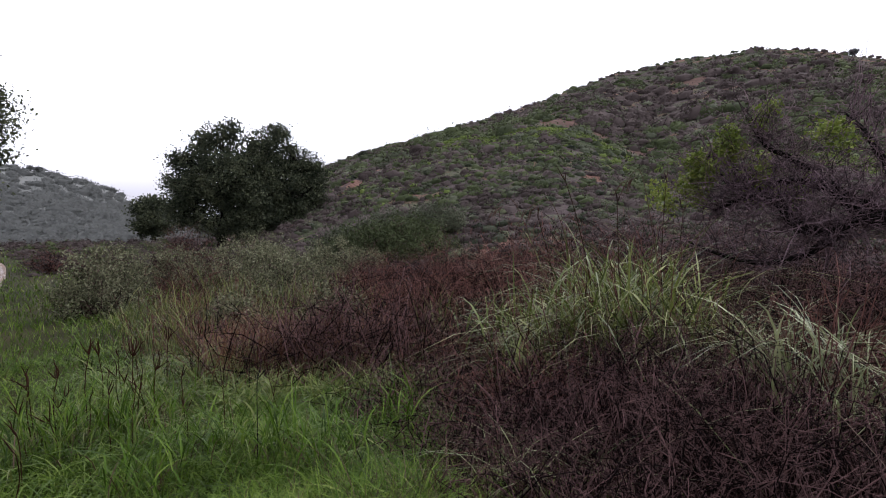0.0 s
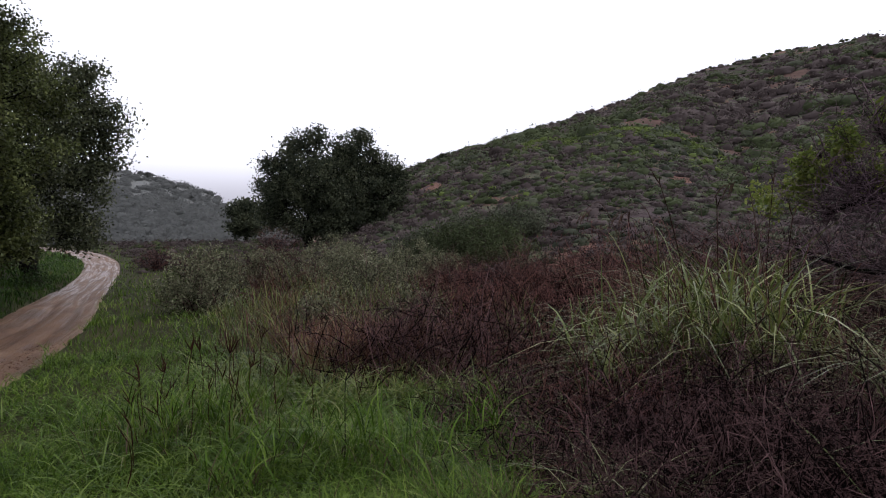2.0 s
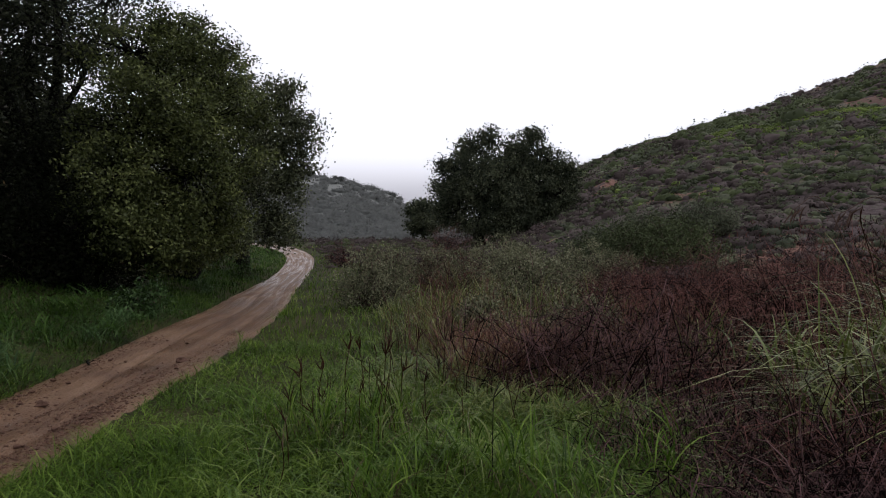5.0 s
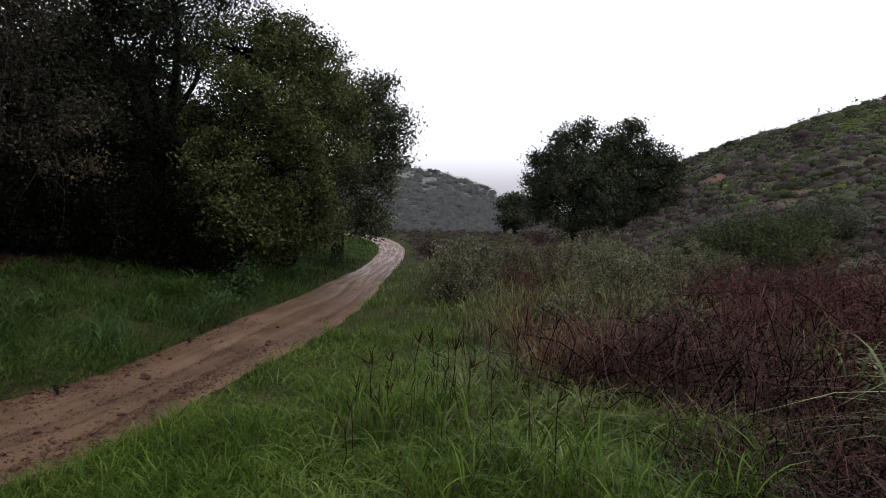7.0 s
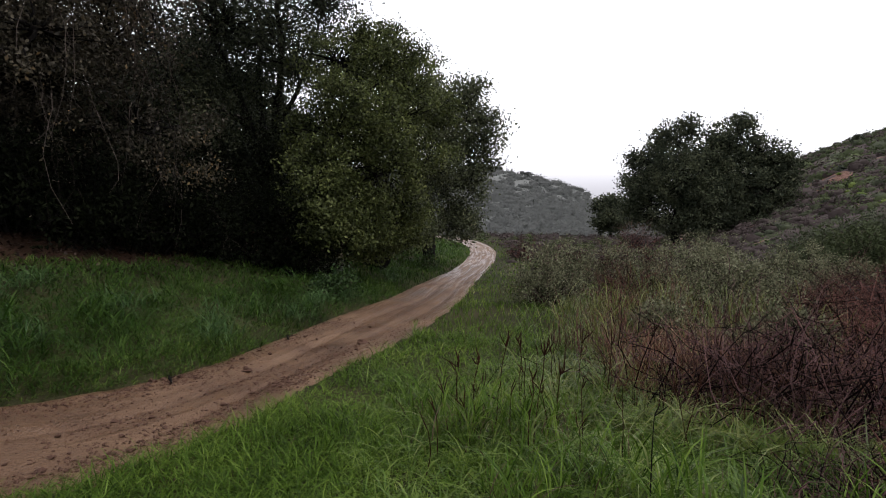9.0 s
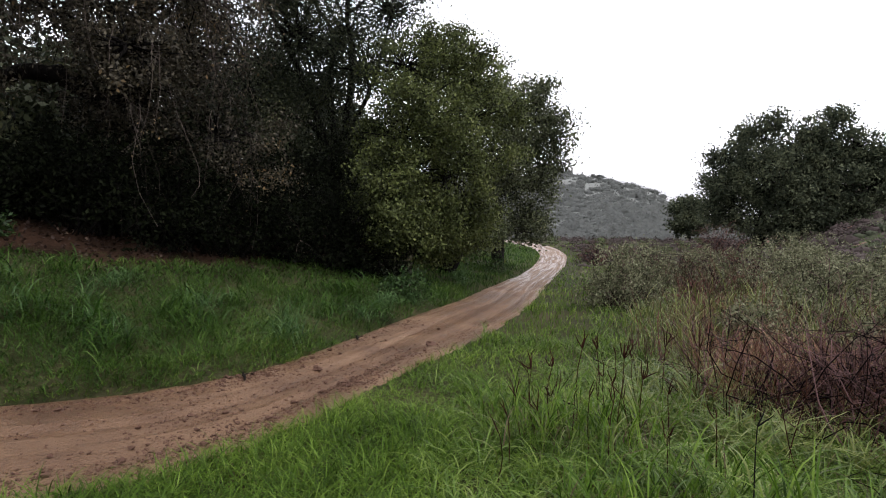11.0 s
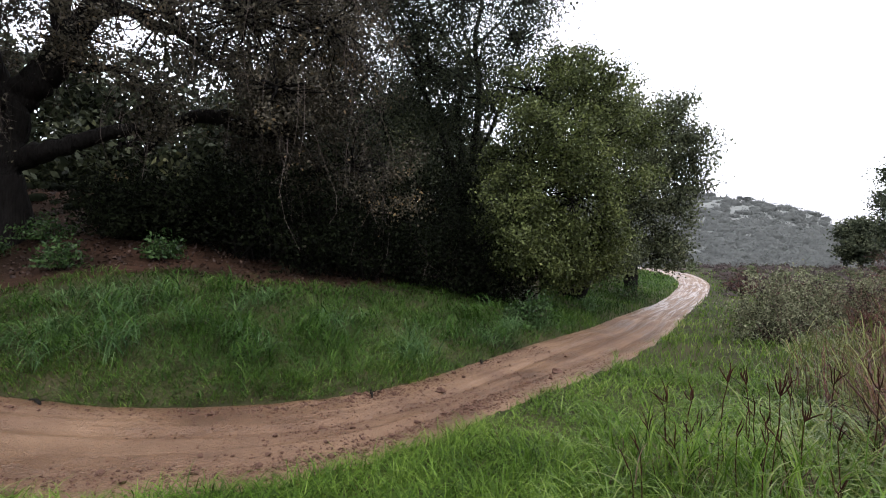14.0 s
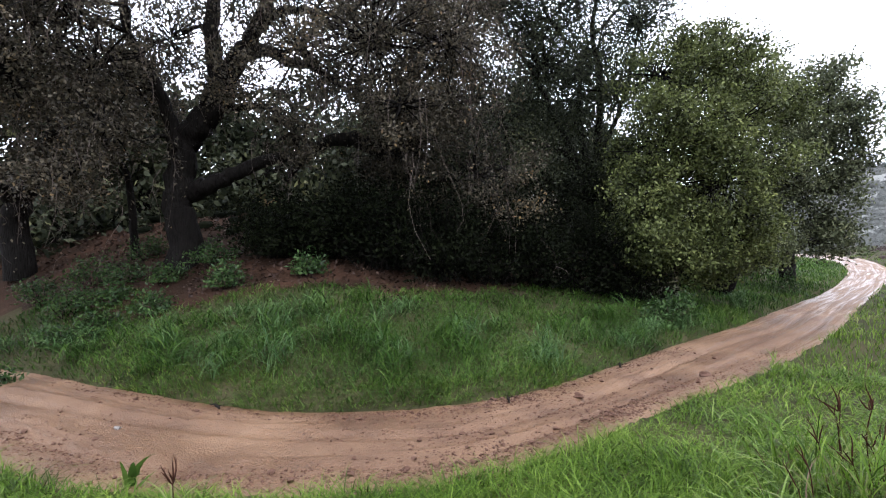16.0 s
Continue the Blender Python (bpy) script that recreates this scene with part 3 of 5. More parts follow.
def tree(name, label, base, trunk_r, fork, clumps, leaf_mat, n_leaf, leaf, group="", stems=None, spread=0.34, clusters=26, shell=0.55,
         hanging=0, hang_mat=None, bones=(), twig_r=0.012, limb=0.39, gap=1.4):
    """An oak: a tapered trunk, limbs that run to every clump of the crown, twigs, and leaves in clusters with gaps.
    base (x, y); fork: height of the first fork; clumps: (theta, el, distance, radius, upright stretch)."""
    bx, by = base
    bz = H(bx, by) - 0.15
    root = thing(name, bx, by, bz, label, "tree", group)
    c = np.array([view_point(t, e, d) for t, e, d, *_ in clumps])
    rad = np.array([k[3] for k in clumps])
    tall = np.array([k[4] if len(k) > 4 else 0.8 for k in clumps])
    bones = list(bones)
    wood, at, thick = [], [], []

    def grow(points, radii, sides, k):
        """Adds a limb and remembers where others may leave it."""
        wood.append(limbs(points, radii, sides, k))
        q = smooth_line(np.array(points, dtype=float), 5)
        at.append(q)
        thick.append(np.interp(np.linspace(0, len(points) - 1, len(q)), np.arange(len(points)), radii))

    if not bones:
        for sx, sy in stems or [(0, 0)]:
            f = np.array([bx + sx * 2, by + sy * 2, bz + fork])
            b = np.array([bx + sx * 0.35, by + sy * 0.35, bz])
            m = (f + b) / 2 + rng.normal(size=3) * (0.14, 0.14, 0)
            tr = trunk_r / math.sqrt(len(stems or [0]))
            bones.append(([b, b * 0.85 + m * 0.15, m, f], [tr * 1.45, tr * 1.08, tr * 0.95, tr * 0.8]))
    else:
        tr = bones[0][1][0]
        b = np.array(bones[0][0][0])
        bones[0] = ([np.array([b[0], b[1], H(b[0], b[1]) - 0.15])] + list(bones[0][0][1:]), bones[0][1])
    for points, radii in bones:
        grow(points, radii, 11, 5)
    first = np.array(bones[0][0][-1])
    for i in np.argsort(np.linalg.norm(c - first, axis=1)):
        pp, rr = np.concatenate(at), np.concatenate(thick)
        cost = np.linalg.norm(pp - c[i], axis=1) + 0.9 * np.clip(pp[:, 2] - c[i][2], 0, None) + 3.0 * (pp[:, 2] < bz + fork * 0.75) + 6.0 * (rr < 0.035)
        j = int(np.argmin(cost))
        d = c[i] - pp[j]
        ln = np.linalg.norm(d)
        m1 = pp[j] + d * 0.3 + np.array([0, 0, 0.10 * ln]) + rng.normal(size=3) * 0.09 * ln
        m2 = pp[j] + d * 0.55 + rng.normal(size=3) * 0.10 * ln
        m3 = pp[j] + d * 0.8 + rng.normal(size=3) * 0.08 * ln
        r0 = min(max(rr[j] * rng.uniform(0.5, 0.75), 0.03), trunk_r * limb * 1.3)
        grow([pp[j], m1, m2, m3, c[i]], [r0, r0 * 0.8, r0 * 0.6, r0 * 0.42, 0.02], 6, 4)
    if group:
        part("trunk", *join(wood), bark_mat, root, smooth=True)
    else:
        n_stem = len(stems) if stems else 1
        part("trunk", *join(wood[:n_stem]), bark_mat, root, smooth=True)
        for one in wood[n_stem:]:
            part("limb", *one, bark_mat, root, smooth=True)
    # twigs to the leaf clusters
    cl = []
    tw_a, tw_b = [], []
    for i in range(len(c)):
        n = max(8, int(clusters * (rad[i] / np.mean(rad)) ** 1.5))
        u = unit(rng.normal(size=(n, 3)))
        reach = rng.uniform(shell, 1.0, (n, 1)) * np.where(rng.uniform(0, 1, (n, 1)) < 0.16, 1.28, 1.0)
        p = c[i] + u * rad[i] * reach * np.array([1, 1, tall[i]])
        cl.append(p)
        tw_b.append(p)
        tw_a.append(c[i] + (p - c[i]) * rng.uniform(0.0, 0.3, (n, 1)))
    cl, tw_a, tw_b = np.concatenate(cl), np.concatenate(tw_a), np.concatenate(tw_b)
    lines = curve_lines(tw_a, tw_b, 3, 0.05, 0.12)
    rr = np.linspace(twig_r * 2.2, twig_r * 0.5, 3)[None].repeat(len(lines), 0)
    part("twig_tangle", *tubes(lines, rr, 3), bark_mat, root)
    weight = rng.uniform(0.15, 1.0, len(cl)) ** gap
    pick = rng.choice(len(cl), n_leaf, p=weight / weight.sum())
    wide = (0.45 + 0.9 * weight)[pick][:, None]
    off = rng.normal(size=(n_leaf, 3)) * spread * wide * np.array([1, 1, 0.7])
    size = np.full(n_leaf, leaf)
    lc = cl[pick] + off
    lc[:, 2] = np.maximum(lc[:, 2], ground_height(lc[:, 0], lc[:, 1]) + 0.05)
    part("crown", *leaves(lc, size, 0.6), leaf_mat, root)
    if hanging:
        a = cl[rng.integers(0, len(cl), hanging)] + rng.normal(size=(hanging, 3)) * 0.3
        ln = rng.uniform(0.4, 2.1, hanging)
        b = a + np.stack([rng.normal(size=hanging) * 0.2, rng.normal(size=hanging) * 0.2, -ln], 1)
        b[:, 2] = np.maximum(b[:, 2], ground_height(b[:, 0], b[:, 1]) + 0.3)
        hl = curve_lines(a, b, 6, 0.05, 0.09)
        main = tubes(hl, np.linspace(0.006, 0.0025, 6)[None].repeat(hanging, 0), 3)
        k = rng.integers(0, hanging, hanging * 3)
        st = hl[k, rng.integers(1, 5, hanging * 3)]
        en = st + rng.normal(size=st.shape) * 0.13 - np.array([0, 0, 0.25])
        sub = tubes(curve_lines(st, en, 4, 0, 0.12), np.linspace(0.004, 0.002, 4)[None].repeat(len(st), 0), 3)
        tip = en[rng.integers(0, len(en), hanging * 9)] + rng.normal(size=(hanging * 9, 3)) * (0.07, 0.07, 0.12)
        part("leaf_clump", *leaves(tip, np.full(hanging * 9, leaf * 0.85), 0.3), leaf_mat, root, "small withered leaves on the drooping twigs")
        part("hanging_twig_fringe", *join([main, sub]), hang_mat, root, "bare grey drooping twigs")
    return root


def bush(name, label, x, y, w, h, stems, n_leaf, leaf, leaf_mat, wood_mat, category="shrub", group="", stem_r=0.008, curl=0.12, low=0.15, spread=0.10, side=3):
    """A shrub: many forked stems that fan out from the base, with leaves round their outer halves."""
    bz = H(x, y)
    root = thing(name, x, y, bz, label, category, group)
    a = np.stack([x + rng.normal(size=stems) * w * 0.10, y + rng.normal(size=stems) * w * 0.10, np.full(stems, bz - 0.05)], 1)
    u = unit(rng.normal(size=(stems, 3)) * (1, 1, 0.8))
    u[:, 2] = np.abs(u[:, 2]) * (1 - low) + low
    rr = rng.uniform(0.72, 1.06, (stems, 1))
    b = np.array([x, y, bz]) + u * rr * np.array([w / 2, w / 2, h])
    ln = curve_lines(a, b, 5, 0.12, curl)
    rad = np.linspace(stem_r, stem_r * 0.3, 5)[None].repeat(stems, 0) * rng.uniform(0.6, 1.4, (stems, 1))
    m = stems * side
    k = rng.integers(0, stems, m)
    st = ln[k, rng.integers(2, 5, m)]
    en = st + unit(rng.normal(size=(m, 3)) + np.array([0, 0, 0.5])) * rng.uniform(0.1, 0.3, (m, 1)) * h
    sub = curve_lines(st, en, 3, 0.05, 0.15)
    part("branching", *join([tubes(ln, rad, 3), tubes(sub, np.linspace(stem_r * 0.45, stem_r * 0.2, 3)[None].repeat(m, 0), 3)]), wood_mat, root)
    if n_leaf:
        k = rng.integers(0, m, n_leaf)
        p = sub[k, rng.integers(1, 3, n_leaf)] + rng.normal(size=(n_leaf, 3)) * spread
        p[:, 2] = np.maximum(p[:, 2], bz + 0.03)
        part("foliage", *leaves(p, np.full(n_leaf, leaf), 0.4, 2.2), leaf_mat, root)
    return root


def tangle(name, label, x, y, w, d, h, turn, n, mat, r=0.006, group="", heavy=0, category="brush"):
    """A heap of dead twigs, arching every way, with some stout crooked sticks."""
    bz = H(x, y)
    root = thing(name, x, y, bz, label, category, group)
    ca, sa = math.cos(radians(-turn)), math.sin(radians(-turn))

    def spot(u, v):
        return x + u * ca - v * sa, y + u * sa + v * ca

    def heap(count, rad, reach, k):
        u, v = rng.normal(size=count) * w * 0.27, rng.normal(size=count) * d * 0.27
        top = h * np.exp(-((u / w) ** 2 + (v / d) ** 2) * 2.5)
        px_, py_ = spot(u, v)
        z0 = ground_height(px_, py_) + rng.uniform(0, 1, count) ** 2 * 0.5 * top
        a = np.stack([px_, py_, z0], 1)
        e = unit(rng.normal(size=(count, 3)) * (0.8, 0.8, 0.5) + np.array([0, 0, 0.75]))
        b = a + e * rng.uniform(0.35, 1.0, (count, 1)) * reach * h
        b[:, 2] = np.maximum(b[:, 2], z0 * 0 + bz + 0.03)
        ln = curve_lines(a, b, k, 0.10, 0.16)
        return ln, tubes(ln, np.linspace(rad, rad * 0.35, k)[None].repeat(count, 0) * rng.uniform(0.6, 1.5, (count, 1)), 3 if rad < 0.01 else 5)

    r = r * 0.9
    ln, one = heap(int(n * 0.8), r * 1.15, 1.15, 5)
    n = len(ln)
    m = int(n * 1.5)
    k = rng.integers(0, n, m)
    st = ln[k, rng.integers(1, 5, m)]
    en = st + unit(rng.normal(size=(m, 3)) + np.array([0, 0, 0.4])) * rng.uniform(0.08, 0.35, (m, 1)) * min(h, 1.0)
    two = tubes(curve_lines(st, en, 3, 0, 0.18), np.linspace(r * 0.6, r * 0.3, 3)[None].repeat(m, 0), 3)
    part("twig_tangle", *join([one, two]), mat, root)
    if heavy:
        for _ in range(heavy):
            part("dead_branch", *heap(1, max(r * 1.3, 0.006), 1.0, 7)[1], twig_mat, root, "dark crooked bare branch")
    return root


def reed_clump(name, label, x, y, w, h, n, mat, width=0.018, group="", stalks=12, lean=0.25, droop=0.55, stalk_mat=None, cat="reed", dry=0):
    """Tall arching blades on stiff stalks."""
    bz = H(x, y)
    root = thing(name, x, y, bz, label, cat, group)
    bx, by = x + rng.normal(size=n) * w * 0.25, y + rng.normal(size=n) * w * 0.25
    base = np.stack([bx, by, bz + rng.uniform(-0.05, 0.55, n) * h], 1)
    hh = rng.uniform(0.35, 0.85, n) * h
    part("blade_tuft", *blades(base, hh, width * rng.uniform(0.5, 1.3, n), lean, droop, 5), mat, root)
    if dry:
        bx, by = x + rng.normal(size=dry) * w * 0.28, y + rng.normal(size=dry) * w * 0.28
        base = np.stack([bx, by, bz + rng.uniform(-0.05, 0.3, dry) * h], 1)
        part("blade_tuft", *blades(base, rng.uniform(0.3, 0.75, dry) * h, width * 0.6 * rng.uniform(0.5, 1.3, dry), lean * 1.3, droop * 1.3, 5), straw_mat, root, "withered straw-coloured blades")
    if stalks:
        sx, sy = x + rng.normal(size=stalks) * w * 0.22, y + rng.normal(size=stalks) * w * 0.22
        a = np.stack([sx, sy, np.full(stalks, bz - 0.05)], 1)
        b = a + np.stack([rng.normal(size=stalks) * 0.22 * h, rng.normal(size=stalks) * 0.22 * h, h * rng.uniform(0.7, 1.1, stalks)], 1)
        lines = curve_lines(a, b, 6, 0.04, 0.04)
        for q in lines:
            part("stalk", *tubes(q[None], np.linspace(0.007, 0.003, 6)[None], 5), stalk_mat or twig_red_mat, root, "dry reddish stalk")
    return root


def seed_stalk(name, label, x, y, h, fingers, mat, group="", r=0.005, lean=(0, 0), n=4):
    """A stiff dried stem that ends in a fan of dark seed spikes, with a few strap leaves."""
    bz = H(x, y)
    root = thing(name, x, y, bz, label, "grass stalk", group)
    top = np.array([x + lean[0] * h, y + lean[1] * h, bz + h])
    a = np.array([[x, y, bz - 0.05]])
    part("stem", *tubes(curve_lines(a, top[None], 7, 0, 0.025), np.linspace(r, r * 0.6, 7)[None], 6), mat, root)
    e = unit(rng.normal(size=(fingers, 3)) * (0.34, 0.34, 0.2) + np.array([lean[0], lean[1], 0.9]))
    for i in range(fingers):
        q = curve_lines(top[None], (top + e[i] * rng.uniform(0.08, 0.2))[None], 6, 0, 0.05)
        part("spike", *tubes(q, np.array([[r * 0.4, r * 0.8, r * 0.95, r * 0.8, r * 0.6, r * 0.2]]), 6), mat, root)
    for _ in range(n):
        bb = np.array([[x, y, bz + h * rng.uniform(0.1, 0.6)]])
        part("strap_leaf", *blades(bb, rng.uniform(0.2, 0.38, 1), 0.012, 0.5, 0.9, 5), reed_mat, root)
    return root


ivy_mat = leaf_material("ivy_leaves", (0.006, 0.014, 0.004), (0.020, 0.044, 0.011), (0.048, 0.086, 0.022), None, 0.3, 0.5, 0.9)
stalk_dark_mat = bark_material("dark_red_stalks", (0.006, 0.0035, 0.0025), (0.030, 0.0125, 0.008), 10, 0.1)

# ---------------------------------------------------------------- trees along the bank
T = view_point
bx, by = polar(-57, 14)
oakA = tree("oak_tree", "spreading old oak with dark trunk and sparse brownish leaves", (bx, by), 0.27, 2.6,
     [(-66, 24, 12, 1.8), (-60, 29, 13, 2.0), (-52, 27, 12, 2.0), (-46, 21, 11.5, 1.7), (-39, 22, 11.5, 1.9), (-70, 17, 12.5, 1.6), (-63, 13, 11.5, 1.0), (-47, 13.5, 11.5, 0.8),
      (-36, 16, 11, 1.1), (-53, 18, 13.5, 1.2), (-32, 22, 12, 1.6), (-74, 24, 13, 2.0), (-37, 28, 12, 2.0), (-68, 21, 13.5, 1.8), (-64, 18, 12.5, 1.5), (-58, 21, 14.5, 1.4), (-66, 8.5, 12, 0.9)],
     oak_brown_mat, 74000, 0.044, clusters=48, shell=0.35, hanging=480, hang_mat=twig_grey_mat, spread=0.2, limb=0.2, gap=2.7,
     bones=[([T(-57.1, 2.4, 14), T(-57.3, 5.7, 14), T(-57.4, 9, 14), T(-57.0, 11.9, 14), T(-55.6, 14.1, 13.9), T(-54.0, 16.1, 13.8), T(-52.2, 19.9, 13.6), T(-50.8, 21.8, 13.4), T(-48.9, 25.5, 13.2), T(-47.5, 31, 13)],
             [0.42, 0.33, 0.32, 0.31, 0.30, 0.28, 0.24, 0.18, 0.13, 0.07]),
            ([T(-54.3, 15.8, 13.8), T(-54.0, 18.7, 13.8), T(-54.3, 23, 13.7), T(-53.5, 27, 13.6), T(-54.5, 33, 13.5)], [0.24, 0.2, 0.17, 0.12, 0.06]),
            ([T(-51.9, 20.2, 13.5), T(-49.2, 20.9, 13.2), T(-47.0, 19.8, 12.8), T(-44.8, 19.6, 12.5), T(-41.5, 17.3, 12)], [0.17, 0.14, 0.12, 0.09, 0.05]),
            ([T(-50.8, 21.8, 13.4), T(-48.3, 24.0, 13.1), T(-45.0, 24.4, 12.7), T(-42.5, 23.0, 12.3)], [0.14, 0.11, 0.08, 0.04]),
            ([T(-57.2, 7.4, 14), T(-55.5, 8.0, 13.7), T(-53.5, 8.9, 13.4), T(-50.3, 10.5, 13.2), T(-46.3, 11.4, 13), T(-43.8, 12.9, 13)], [0.24, 0.2, 0.17, 0.14, 0.11, 0.06]),
            ([T(-55.4, 13.9, 13.9), T(-54.1, 15.1, 13.7), T(-51.8, 15.6, 13.4), T(-49.4, 15.7, 13.2), T(-47.0, 14.0, 13)], [0.13, 0.11, 0.09, 0.07, 0.04]),
            ([T(-57.2, 11.5, 14), T(-58.5, 15.4, 13.9), T(-59.9, 18.3, 13.7), T(-61.6, 22, 13.5), T(-61, 28, 13.2)], [0.18, 0.14, 0.12, 0.09, 0.04])])
bx, by = polar(-61.5, 16.5)
tree("oak_tree", "thin crooked young oak beside the old trunk", (bx, by), 0.12, 2.2,
     [(-63.5, 14, 16, 0.9), (-60.5, 16, 16, 1.0), (-62.5, 19, 16, 1.2), (-65, 10.5, 15.8, 0.7)], oak_brown_mat, 6000, 0.05, clusters=30, spread=0.2,
     bones=[([T(-61.3, 3, 16.5), T(-61.7, 8.4, 16.4), T(-62.6, 11, 16.3), T(-61.2, 14.7, 16.2), T(-61.8, 19, 16)], [0.11, 0.085, 0.07, 0.055, 0.03]),
            ([T(-62.4, 10.6, 16.3), T(-64.5, 12.6, 16.2), T(-65.6, 15.5, 16)], [0.055, 0.045, 0.02])])
bx, by = polar(-69.7, 20)
tree("oak_tree", "smaller leaning oak with a dark forked trunk on the slope", (bx, by), 0.30, 1.8,
     [(-76, 15, 15, 1.6), (-70, 18, 16, 1.8), (-66, 13, 15.5, 1.3), (-72, 10, 15, 1.1), (-79, 20, 15, 1.9), (-62, 16, 16, 1.4), (-75, 26, 16, 2), (-70, 24, 16, 2), (-67, 9, 16, 1.0)],
     oak_brown_mat, 26000, 0.06, clusters=48, spread=0.24, hanging=70, hang_mat=twig_grey_mat,
     bones=[([T(-69.7, 3.2, 20), T(-69.9, 6.0, 20), T(-69.2, 7.6, 19.6), T(-67.9, 9.8, 18.8), T(-67.2, 13.5, 18), T(-66.6, 17.6, 17.4), T(-67.5, 24, 17)], [0.42, 0.36, 0.29, 0.22, 0.17, 0.12, 0.06]),
            ([T(-69.8, 6.2, 20), T(-71.8, 9, 19), T(-73, 13.5, 18), T(-75.5, 18, 17)], [0.25, 0.19, 0.14, 0.06])])
bx, by = polar(-37.5, 14)
tree("oak_tree", "dark oak in deep shade with low arching limbs", (bx, by), 0.34, 2.0,
     [(-36, 12, 13, 1.5), (-31, 16, 13.5, 1.6), (-38, 19, 14, 1.8), (-29, 9, 13, 1.3), (-31, 25, 14, 1.9), (-42, 25, 14.5, 1.7)],
     oak_brown_mat, 44000, 0.046, clusters=48, shell=0.35, spread=0.24, hanging=220, hang_mat=twig_grey_mat, gap=2.2,
     bones=[([T(-37.2, 0.5, 14), T(-37.0, 4, 14), T(-36.6, 7.5, 14), T(-37.4, 10.5, 13.9), T(-39.5, 12.2, 13.7), T(-42.5, 12.9, 13.4), T(-45.5, 11.6, 13.2), T(-47.8, 8.8, 12.9)], [0.42, 0.32, 0.3, 0.26, 0.2, 0.16, 0.12, 0.06]),
            ([T(-36.8, 8, 14), T(-35, 12, 13.9), T(-35.6, 17, 13.9), T(-33.5, 22, 14), T(-34, 28, 14)], [0.24, 0.19, 0.15, 0.11, 0.05]),
            ([T(-37, 4.5, 14), T(-34.5, 7.5, 13.6), T(-31.5, 8.5, 13.2), T(-28.5, 7, 13)], [0.16, 0.12, 0.09, 0.04])])
bx, by = polar(-18.5, 18)
tree("oak_tree", "tall open oak with several dark stems and thin leaves", (bx, by), 0.42, 2.8,
     [(-26, 13, 17, 1.4), (-22, 19, 17.5, 1.9), (-15, 16, 17, 1.4), (-26, 25, 17, 2.2), (-18, 25.5, 17.5, 2.2), (-12.5, 21.5, 17.5, 1.5), (-29, 19, 17, 1.6), (-23, 9, 16.5, 1.1),
      (-15, 10, 17, 1.1), (-20, 31, 17.5, 2.4), (-28, 31, 17, 2.2), (-11.5, 25, 18, 1.3), (-19, 13.5, 18, 1.3), (-20.5, 8.5, 18, 1.5), (-17, 19, 18, 1.7), (-24.5, 15, 18, 1.6), (-16.5, 7, 18, 1.2), (-23, 22, 18.5, 1.8)],
     oak_mat, 108000, 0.048, clusters=70, shell=0.15, spread=0.32, limb=0.2, gap=1.1,
     bones=[([T(-17.4, 0, 18), T(-17.6, 4.0, 18), T(-17.9, 7.1, 18), T(-17.0, 9.6, 18), T(-16.4, 16.5, 17.9), T(-16.9, 21.4, 17.8), T(-16.2, 25, 17.7), T(-16.8, 31, 17.6)], [0.34, 0.27, 0.23, 0.13, 0.09, 0.07, 0.05, 0.03]),
            ([T(-17.9, 6.8, 18), T(-18.8, 9.4, 17.9), T(-20.0, 10.6, 17.8), T(-21.9, 11.4, 17.6), T(-25.9, 13.4, 17.2), T(-27.5, 16, 17)], [0.17, 0.13, 0.11, 0.09, 0.06, 0.03]),
            ([T(-17.8, 7.6, 18), T(-18.5, 14, 18), T(-18.3, 19.2, 18), T(-20.2, 22, 17.9), T(-21.7, 25, 17.8), T(-21.2, 31, 17.6)], [0.12, 0.085, 0.07, 0.055, 0.04, 0.02]),
            ([T(-18.8, 9.4, 17.9), T(-21.0, 14.5, 17.8), T(-22.9, 18.6, 17.7), T(-25.6, 23.1, 17.6), T(-26.2, 29, 17.4)], [0.11, 0.09, 0.07, 0.05, 0.03]),
            ([T(-17.0, 21.0, 17.8), T(-14.7, 22.7, 17.7), T(-12.8, 25, 17.6)], [0.06, 0.045, 0.02]),
            ([T(-17.0, 9.6, 18), T(-15.2, 13, 18), T(-13.6, 17, 18), T(-12.6, 21, 18)], [0.09, 0.07, 0.05, 0.025])])
bx, by = polar(-7.0, 18.5)
